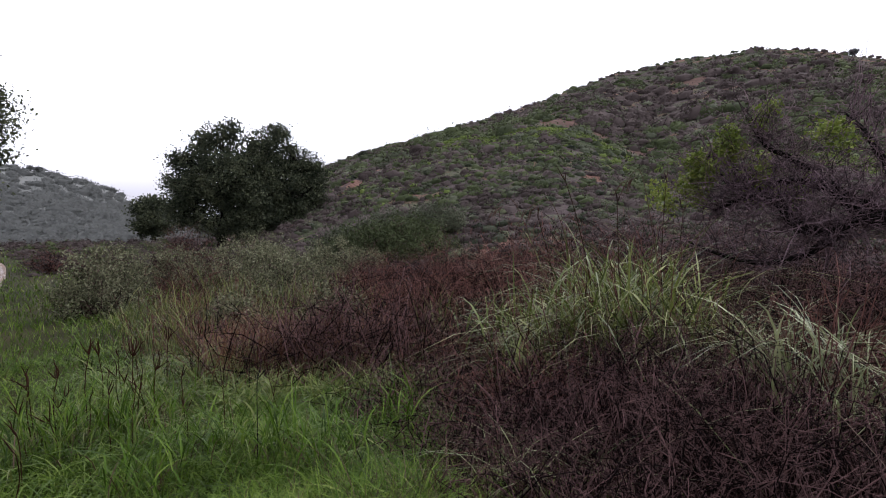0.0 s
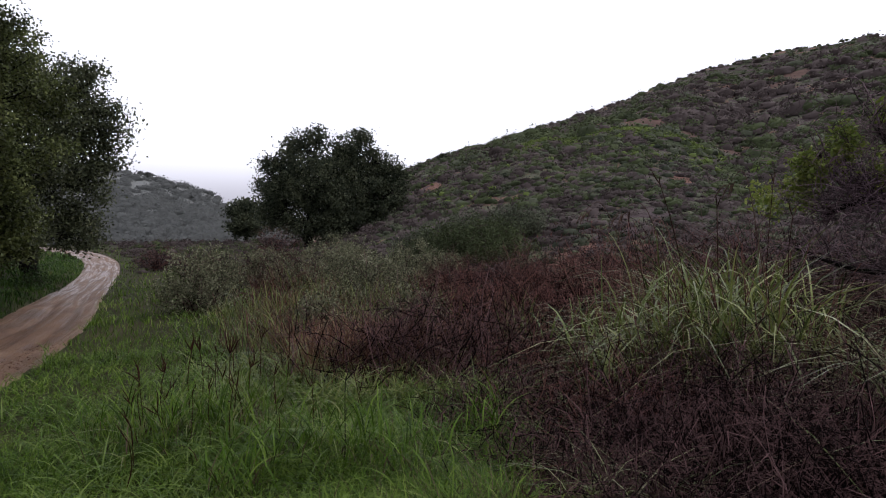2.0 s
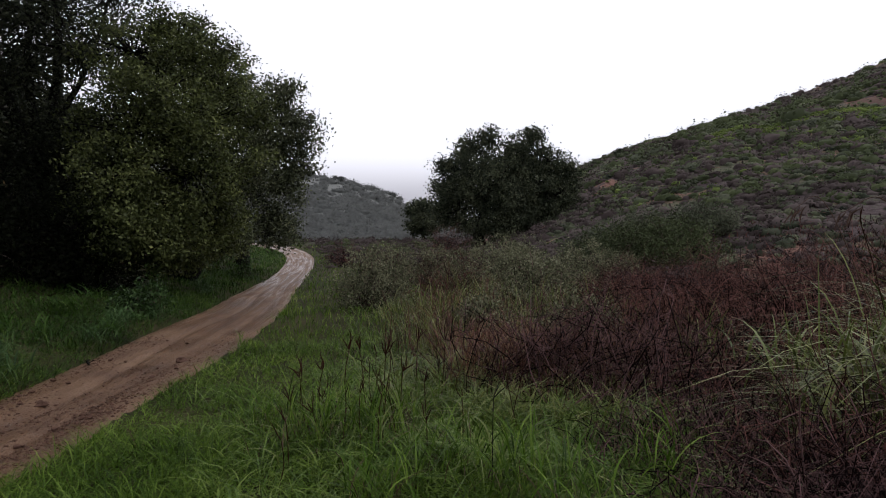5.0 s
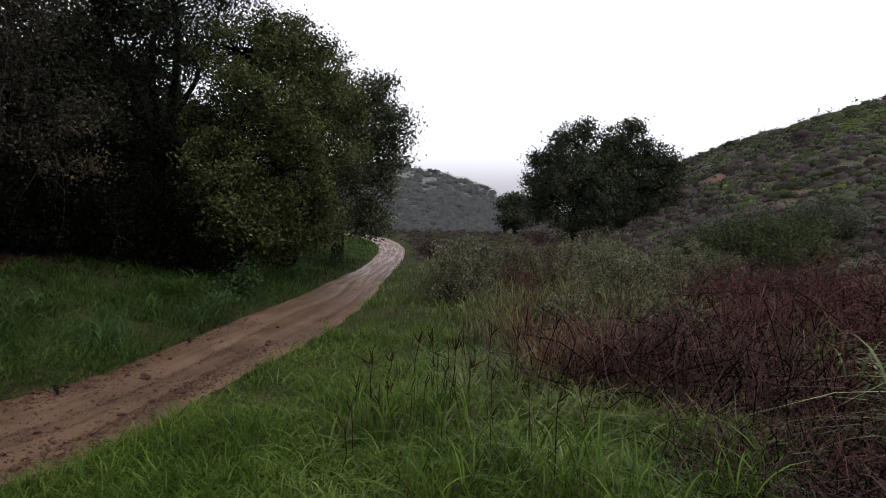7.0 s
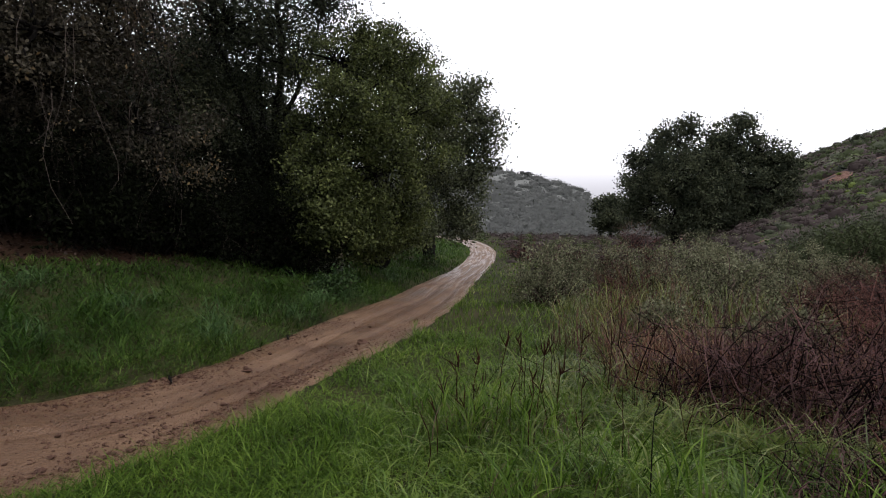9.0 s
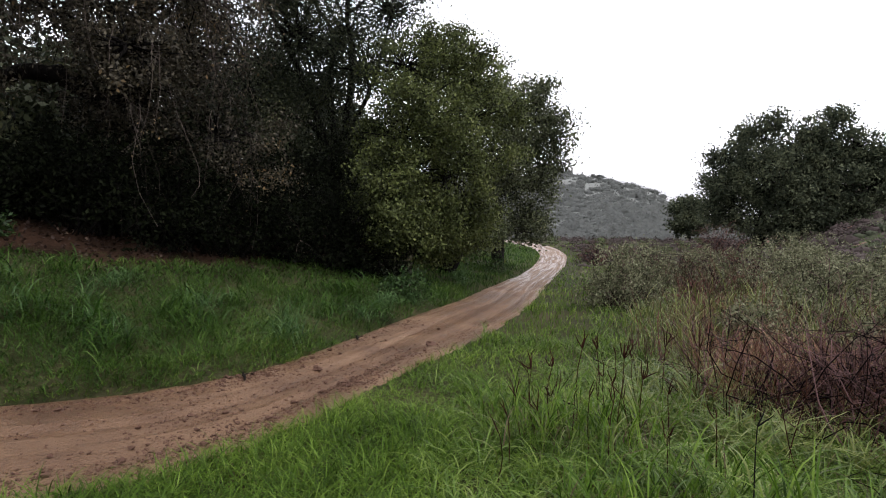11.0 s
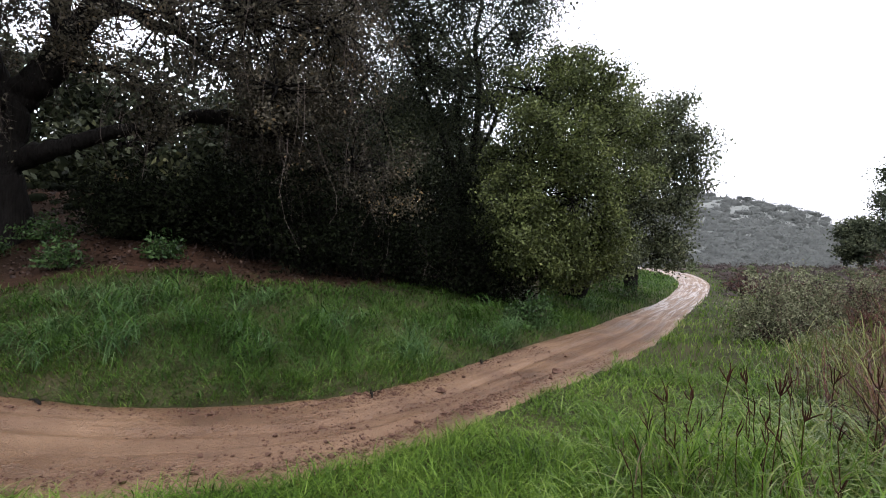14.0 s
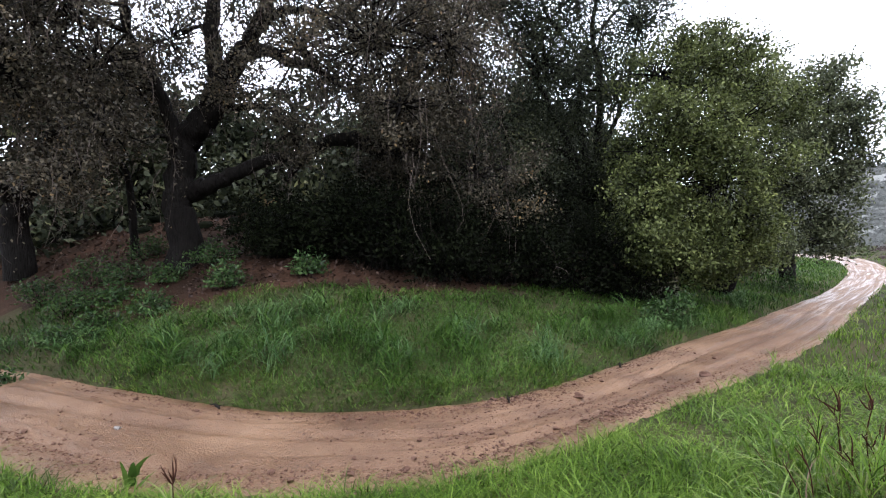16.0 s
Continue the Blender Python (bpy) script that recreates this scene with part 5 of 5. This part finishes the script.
for th, el, rr, m in ((73.8, 8.4, 0.25, 800), (75.9, 4.9, 0.28, 850), (71.6, 6.0, 0.23, 650), (70.6, 4.0, 0.25, 300), (75.8, 4.4, 0.2, 200), (67.8, 3.2, 0.25, 220), (77, 11, 0.2, 150), (82, 8.5, 0.3, 250), (79.5, 3.4, 0.2, 150)):
    c = T(th, el, 8.9)
    sub = c + unit(rng.normal(size=(9, 3))) * rr * rng.uniform(0.3, 1.1, (9, 1))
    m = int(m * 1.8)
    p = sub[rng.integers(0, 9, m)] + rng.normal(size=(m, 3)) * rr * 0.28
    part("leaf_clump", *leaves(p, np.full(m, 0.038), 0.6), lime_mat, bare, "fresh yellow-green leaves")

# ---------------------------------------------------------------- reeds and tall grasses
REED = "tall clump of arching green reed grass with dry stalks"
for th, d, w, h, n in ((56, 5.2, 1.0, 1.05, 170), (60, 5.0, 1.1, 1.2, 220), (64, 4.9, 1.1, 1.32, 240), (67.5, 5.0, 1.0, 1.5, 240), (71, 6.0, 1.0, 1.45, 150), (52, 5.8, 1.1, 0.95, 150), (62, 6.0, 1.2, 1.5, 160), (54, 4.4, 0.8, 0.75, 110), (59, 7.2, 1.2, 1.5, 160), (66, 6.8, 1.2, 1.7, 180), (80, 4.3, 0.9, 1.05, 130), (84, 4.0, 0.9, 1.2, 140), (77, 5.0, 0.9, 1.0, 90), (88, 4.2, 1.0, 1.2, 120)):
    x, y = polar(th, d)
    reed_clump("reed_clump", REED, x, y, w, h, int(n * 0.8), reed_mat if th < 72 else reed_bright_mat, 0.021 if th < 72 else 0.015, "reed clumps", 14, 0.26, 1.15, dry=int(n * 0.4))
for th, d, w, h, n in ((43.4, 7.2, 0.7, 0.85, 60), (15.5, 10.0, 1.2, 0.85, 170), (19, 9.5, 1.2, 0.9, 150), (23, 11, 1.4, 1.0, 150), (16.5, 7.4, 0.9, 0.75, 150), (27, 8.8, 1.2, 0.8, 130), (33.5, 9.0, 1.2, 0.85, 120), (13, 8.2, 0.8, 0.6, 110), (30, 11, 1.3, 0.9, 130), (20.5, 13, 1.3, 1.0, 120)):
    x, y = polar(th, d)
    reed_clump("tall_grass_clump", "tall coarse grass clump, green with dry reddish stems", x, y, w, h, n, reed_mat, 0.011, "tall grass clumps", 12, 0.3, 0.6, cat="grass", dry=int(n * 0.9))
for th, d, w, h, n in ((3.0, 4.4, 0.7, 0.55, 130), (7.5, 4.2, 0.7, 0.6, 130), (12, 4.6, 0.8, 0.55, 110), (17.5, 3.6, 0.6, 0.5, 100), (24, 3.4, 0.6, 0.5, 100), (-1.5, 4.9, 0.5, 0.4, 80), (38, 3.6, 0.6, 0.5, 90), (9, 3.2, 0.5, 0.45, 90), (29, 3.0, 0.5, 0.45, 80)):
    x, y = polar(th, d)
    reed_clump("coarse_grass_clump", "broad-bladed green grass clump in the meadow", x, y, w, h, n, grass_mat, 0.011, "coarse grass clumps", 0, 0.4, 0.75, cat="grass", dry=n // 4)
for th, d, h, f_, ln in ((3.9, 4.7, 0.66, 6, (0.0, 0)), (5.8, 4.9, 0.80, 5, (0.12, 0)), (10.2, 5.0, 0.70, 6, (0.06, 0)), (2.2, 4.9, 0.58, 5, (-0.05, 0)), (16.5, 5.4, 0.75, 4, (0.1, 0)), (13.6, 5.6, 0.7, 4, (0.12, 0)), (8.2, 5.6, 0.62, 5, (0, 0.05)), (20, 6, 0.8, 4, (0.15, 0)), (-56.6, 4.1, 0.30, 6, (0, 0)), (11.6, 4.6, 0.62, 5, (0.1, 0)), (24, 4.6, 0.6, 4, (0.2, 0)), (53.7, 4.2, 0.75, 4, (0.05, 0))):
    x, y = polar(th, d)
    seed_stalk("seed_stalk", "dried dark red grass stalk with splayed seed spikes", x, y, h * 0.84, f_, stalk_dark_mat, "seed stalks", 0.0056, ln)
for i in range(24):
    th, d = (float(rng.uniform(0, 12)), float(rng.uniform(3.9, 4.9))) if i < 13 else (float(rng.uniform(-2, 30)), float(rng.uniform(3.4, 6.2)))
    x, y = polar(th, d)
    seed_stalk("seed_stalk", "thin dark red dry grass stalk", x, y, float(rng.uniform(0.3, 0.52)), int(rng.integers(1, 4)), stalk_dark_mat, "seed stalks", 0.0046, (float(rng.normal() * 0.15), float(rng.normal() * 0.1)), 2)
seed_stalk("dark_stalk", "blackened bare weed stalk in the grass", 1.2, 3.15, 0.62, 2, bark_mat, "", 0.0048, (0.05, 0.02), 1)
for th, d, h, ln in ((62, 5.4, 2.1, (-0.28, 0.0)), (66, 5.4, 1.9, (-0.10, 0.05)), (60, 5.6, 1.75, (-0.3, 0.1)), (69, 5.5, 2.1, (0.02, 0)), (72.5, 5.6, 1.8, (0.0, 0.1))):
    x, y = polar(th, d)
    seed_stalk("tall_seed_stalk", "tall thin dry reed stalk with a nodding tip", x, y, h, 2, stalk_dark_mat, "tall stalks", 0.0055, ln, 2)
x, y = polar(-60.2, 5.0)
reed_clump("strap_leaf_plant", "small broad-leaved green plant beside the path", x, y, 0.12, 0.42, 9, bank_mat, 0.05, "", 0, 0.25, 0.3, cat="plant")



def arching_stem(x, y, knee, tip, label):
    """A long dry grass stem that rises, bends over and ends in a hanging seed head."""
    root = thing("arching_grass_stem", x, y, H(x, y), label, "grass stalk", "arching stems")
    base = np.array([x, y, H(x, y) - 0.05])
    knee, tip = np.array(knee), np.array(tip)
    line = smooth_line(np.array([base, base * 0.45 + knee * 0.55 + (0, 0, 0.12), knee, tip]), 8)
    part("stem", *tubes(line[None], np.linspace(0.0055, 0.0022, len(line))[None], 6), straw_mat, root, smooth=True)
    out = (tip - knee) / np.linalg.norm(tip - knee)
    for k in range(5):
        st = knee + (tip - knee) * (0.55 + 0.11 * k)
        en = st + out * 0.07 + np.array([rng.normal() * 0.02, rng.normal() * 0.02, -0.11])
        part("spikelet", *tubes(curve_lines(st[None], en[None], 5, 0.1, 0.05), np.array([[0.002, 0.005, 0.006, 0.004, 0.001]]), 5), straw_mat, root, smooth=True)
    x, y = float(x), float(y)
    for z in (0.35, 0.6):
        part("strap_leaf", *blades(np.array([[x, y, H(x, y) + z]]), np.array([0.45]), 0.014, 0.6, 1.1, 5), reed_mat, root)
    return root


for th, d, knee, tip in ((63.5, 4.8, (57.2, 3.6, 4.7), (54.0, 2.8, 4.6)), (60, 5.0, (52.8, 3.8, 4.9), (50.4, 3.2, 4.8)), (70.5, 4.9, (67.0, 6.4, 4.9), (65.4, 5.6, 4.9))):
    x, y = polar(th, d)
    arching_stem(x, y, T(*knee), T(*tip), "long pale dry grass stem arching over the brush")
reed_clump("path_sprig", "small green weed growing at the edge of the path", -0.42, 9.1, 0.10, 0.3, 14, curl_mat, 0.012, "", 0, 0.35, 0.6, cat="weed")


# ---------------------------------------------------------------- grass
def meadow(name, label, n, mat, th0, th1, r0, r1, h, w, keep, lean=0.35, droop=0.5, segs=3, power=1.0):
    x, y, r, th = places(th0, th1, r0, r1, n, power)
    s_far, s_near = side_of(FAR_LINE, x, y), side_of(NEAR_LINE, x, y)
    m = keep(x, y, r, th, s_far, s_near)
    x, y, r = x[m], y[m], r[m]
    k = np.clip(0.7 + 0.35 * wave(x, y, 1.9, 2.0) + 0.25 * wave(x, y, 5.0, 1.0), 0.25, 1.6)
    hh = h * k * rng.uniform(0.45, 1.25, len(x))
    ww = np.maximum(w, 0.00125 * r) * rng.uniform(0.6, 1.3, len(x))
    return tagged(part(name, *blades(on_ground(x, y), hh, ww, lean, droop, segs), mat), label, "grass", kind="stuff")


def right_meadow(x, y, r, th, sf, sn):
    edge = 0.10 * wave(x, y, 2.2, 1.0)
    dens = np.where(th < 20, 1.0, np.where(th < 32, np.where(r < 7, 0.95, 0.5), np.where(th < 42, np.where(r < 5, 0.8, 0.4), 0.12)))
    return (sn < edge - 0.02) & (rng.uniform(0, 1, len(x)) < dens)


def bank_grass(x, y, r, th, sf, sn):
    lim = np.interp(th, [-75, -60, -50, -40, -10], [1.5, 1.9, 2.6, 3.5, 3.8]) + 0.5 * wave(x, y, 0.8) + 0.35 * wave(x, y, 3.1, 2.0)
    bare = (th < -55) & (wave(x, y, 1.1, 6.0) > 0.8)
    return (sf > -0.02 + 0.12 * wave(x, y, 2.5, 3.0) + 0.06 * wave(x, y, 9.0, 1.0)) & (sf < lim) & ~bare


meadow("meadow_grass", "lush bright green spring grass beside the path", 95000, grass_mat, -78, 60, 1.3, 9, 0.25, 0.0080, right_meadow, 0.5, 0.95, 3)
meadow("meadow_grass", "thick short grass between the standpoint and the path", 60000, grass_mat, -78, 16, 1.6, 10, 0.19, 0.0085, right_meadow, 0.55, 0.95, 2)
meadow("meadow_grass", "long green grass running in among the brush", 17000, grass_mat, 12, 43, 2.2, 9, 0.32, 0.0085, right_meadow, 0.5, 1.0, 3)
meadow("meadow_grass", "green grass farther along the valley", 32000, grass_mat, -30, 40, 9, 60, 0.26, 0.006, right_meadow, 0.3, 0.4, 2)
meadow("bank_grass", "thick dark green grass on the bank", 120000, bank_mat, -88, -2, 4.4, 16, 0.27, 0.0095, bank_grass, 0.5, 0.9, 2)
meadow("bank_grass", "green grass along the foot of the trees", 30000, bank_mat, -10, 6, 13, 60, 0.28, 0.008, bank_grass, 0.3, 0.4, 2)
meadow("path_edge_grass", "grass tufts that overhang the edge of the path", 44000, grass_mat, -78, 6, 2.2, 30, 0.20, 0.007, lambda x, y, r, th, sf, sn: (np.abs(sn + 0.14) < 0.32 + 0.12 * wave(x, y, 4.0, 1.0)) & (wave(x, y, 3.0, 2.0) + rng.normal(size=len(x)) * 0.4 > sn * 4 - 0.2), 0.5, 0.8, 3)
meadow("bank_edge_grass", "short thin grass at the crumbling edge of the path", 130000, grass_mat, -78, -6, 4.2, 10, 0.12, 0.0075, lambda x, y, r, th, sf, sn: (sf > -0.10 + 0.09 * wave(x, y, 3.0, 3.0) + 0.07 * wave(x, y, 9.0, 1.0)) & (sf < 0.45) & (rng.uniform(0, 1, len(x)) < 0.75), 0.5, 0.8, 2)
meadow("bank_edge_grass", "yellowed short grass at the crumbling edge of the path", 36000, straw_mat, -80, -4, 3.9, 14, 0.10, 0.006, lambda x, y, r, th, sf, sn: (sf > -0.10 + 0.09 * wave(x, y, 3.0, 3.0)) & (sf < 0.35), 0.6, 0.8, 2)
meadow("dry_grass", "scattered dry straw stems among the green", 11000, straw_mat, -20, 90, 1.6, 18, 0.42, 0.0045, lambda x, y, r, th, sf, sn: (sn < -0.3) & (rng.uniform(0, 1, len(x)) < np.clip((th - 6) / 35, 0.03, 1)), 0.4, 0.4, 2)
meadow("dry_grass", "reddish brown dead grass over the flat below the hill", 26000, twig_red_mat, 28, 92, 6, 34, 0.55, 0.006, lambda x, y, r, th, sf, sn: wave(x, y, 0.4, 2.0) > -0.6, 0.3, 0.35, 2)

for i in range(90):
    th = float(rng.uniform(-80, -4))
    x, y = polar(th, 1.0)
    for d in np.arange(3.0, 40, 0.1):
        x, y = polar(th, d)
        if side_of(FAR_LINE, np.array([x]), np.array([y]))[0] > 0:
            break
    d = d + float(rng.uniform(0.25, np.interp(th, [-75, -60, -40], [1.2, 1.9, 3.2])))
    x, y = polar(th, d)
    reed_clump("grass_tuft", "arching tuft of long green grass on the bank", x, y, 0.45, float(rng.uniform(0.3, 0.55)), 60, bank_mat if i % 2 else tuft_mat, 0.010 + 0.0005 * d, "bank tufts", 0, 0.5, 1.5, cat="grass")

meadow("dry_grass", "tall reddish dry stems among the sagebrush", 4200, twig_red_mat, 15, 40, 5.2, 15, 0.8, 0.007, lambda x, y, r, th, sf, sn: wave(x, y, 0.9, 2.0) > -0.2, 0.35, 0.3, 3)
meadow("tall_grass", "coarse green blades among the dry stems", 5500, reed_mat, 11, 40, 4.6, 14, 0.6, 0.012, lambda x, y, r, th, sf, sn: wave(x, y, 0.9, 4.0) > -0.1, 0.5, 1.0, 4)
meadow("tall_grass", "wet curling green blades among the brush", 4200, curl_mat, 8, 44, 3.6, 13, 0.5, 0.012, lambda x, y, r, th, sf, sn: (sn < -0.5) & (wave(x, y, 1.1, 7.0) > -0.2), 0.45, 1.25, 5)
meadow("dry_grass", "rust-coloured leaning dead stems among the grass", 7200, rust_mat, 17, 46, 5.6, 15, 0.85, 0.0065, lambda x, y, r, th, sf, sn: (sn < -0.7) & (wave(x, y, 1.0, 3.0) > -0.1), 0.7, 0.35, 3)
meadow("tall_grass", "pale and withered blades that stand up through the brush", 1700, reed_bright_mat, 47, 92, 2.6, 6, 0.5, 0.009, lambda x, y, r, th, sf, sn: wave(x, y, 1.3, 2.0) > -0.3, 0.45, 1.2, 4)
meadow("tall_grass", "curling pale broad blades in the meadow", 3800, curl_mat, -8, 44, 2.9, 7, 0.38, 0.010, lambda x, y, r, th, sf, sn: (sn < -0.5) & (wave(x, y, 1.6, 4.0) > -0.1), 0.5, 1.2, 5)

meadow("meadow_grass", "grass round and behind the standpoint", 6000, grass_mat, 60, 282, 0.5, 12, 0.2, 0.008, lambda x, y, r, th, sf, sn: sn < -0.05, 0.5, 0.9, 2)

# ---------------------------------------------------------------- stones and clods on the path
def lump(seed, sub=2):
    bm = bmesh.new()
    bmesh.ops.create_icosphere(bm, subdivisions=sub, radius=1.0)
    g = np.random.default_rng(seed)
    o = Vector(g.uniform(0, 50, 3))
    for v in bm.verts:
        v.co *= 0.75 + 0.6 * noise.noise(v.co * 1.3 + o) + 0.2 * noise.noise(v.co * 3.5 + o)
        v.co.z *= 0.62
    me = bpy.data.meshes.new("lump")
    bm.to_mesh(me)
    bm.free()
    return me


def path_height(x, y):
    d = np.hypot(X - x, Y - y)
    return float(Z.ravel()[np.argmin(d)])


for i, (x, y, s, mat, lab) in enumerate(((-1.2, 8.4, 0.10, clod_mat, "dark clod of mud lying on the path"), (-2.85, 4.85, 0.05, clod_mat, "small dark stone on the path"), (-2.3, 6.6, 0.07, clod_mat, "clod of mud on the path"), (-6.2, 3.3, 0.045, stone_mat, "small pale stone on the path"))):
    me = lump(40 + i)
    me.materials.append(mat)
    ob = new("stone", me)
    ob.matrix_world = pose(x, y, path_height(x, y) + s * 0.25, 0, 0, 40 * i) @ Matrix.Scale(s, 4)
    tagged(ob, lab, "stone", "stones on the path")

for x, y, turn, ln in ((-2.97, 6.1, 62, 0.42), (-2.36, 8.6, 75, 0.3), (-5.9, 4.26, 10, 0.25)):
    root = thing("stick", x, y, path_height(x, y), "dark broken stick lying in the mud by the bank", "stick", "sticks on the path")
    ux, uy = polar(turn - 90, ln / 2)
    a, b = np.array([[x - ux, y - uy, path_height(x, y) + 0.012]]), np.array([[x + ux, y + uy, path_height(x, y) + 0.02]])
    part("shaft", *tubes(curve_lines(a, b, 7, 0.02, 0.05), np.array([[0.008, 0.014, 0.017, 0.015, 0.013, 0.010, 0.005]]), 7), bark_mat, root, smooth=True)
    m = (a + b) / 2
    part("side_twig", *tubes(curve_lines(m, m + np.array([[0.10, 0.06, 0.03]]), 4, 0, 0.1), np.array([[0.008, 0.006, 0.004, 0.002]]), 5), bark_mat, root, smooth=True)

lumps = [lump(i, 1) for i in range(6)]
for me in lumps:
    me.materials.append(clod_mat)
flat = np.stack([X, Y, Z, A], -1).reshape(-1, 4)
flat = flat[(flat[:, 3] > 0.03) & (flat[:, 3] < 0.97) & (np.hypot(flat[:, 0], flat[:, 1]) < 11)]
dens = 0.4 + 0.8 * wave(flat[:, 0], flat[:, 1], 1.5, 3.0) + 1.1 * np.exp(-((flat[:, 3] - 0.16) / 0.14) ** 2) + 0.9 * np.exp(-((flat[:, 3] - 0.9) / 0.06) ** 2)
area = np.clip(dens, 0.02, None) ** 2
k = rng.choice(len(flat), 8000, p=area / area.sum())
cv, cf = [], []
octa = np.array([(1, 0, 0), (-1, 0, 0), (0, 1, 0), (0, -1, 0), (0, 0, 0.7), (0, 0, -0.7)], dtype=float)
octf = np.array([(0, 2, 4), (2, 1, 4), (1, 3, 4), (3, 0, 4), (2, 0, 5), (1, 2, 5), (3, 1, 5), (0, 3, 5)])
sz = 0.005 + 0.014 * rng.uniform(0, 1, (8000, 1, 1)) ** 2
cv = flat[k, None, :3] + rng.normal(size=(8000, 1, 3)) * np.array([0.03, 0.03, 0.001]) + (octa[None] + rng.normal(size=(8000, 6, 3)) * 0.25) * sz
cf = octf[None] + np.arange(8000)[:, None, None] * 6
crumbs = part("mud_crumbs", cv.reshape(-1, 3), cf.reshape(-1, 3), clod_mat)
tagged(crumbs, "dark crumbs of mud and grit strewn over the path", "grit", kind="stuff")
pick = rng.choice(len(flat), 290, replace=False, p=area / area.sum())
for i in pick:
    x, y, z, _ = flat[i]
    ob = new("clod", lumps[int(rng.integers(0, 6))])
    s = float(0.011 + 0.036 * rng.uniform(0, 1) ** 2.5)
    ob.matrix_world = pose(x + rng.normal() * 0.03, y + rng.normal() * 0.03, z + s * 0.3, 0, 0, float(rng.uniform(0, 360))) @ Matrix.Scale(s, 4)
    ob.parent = path
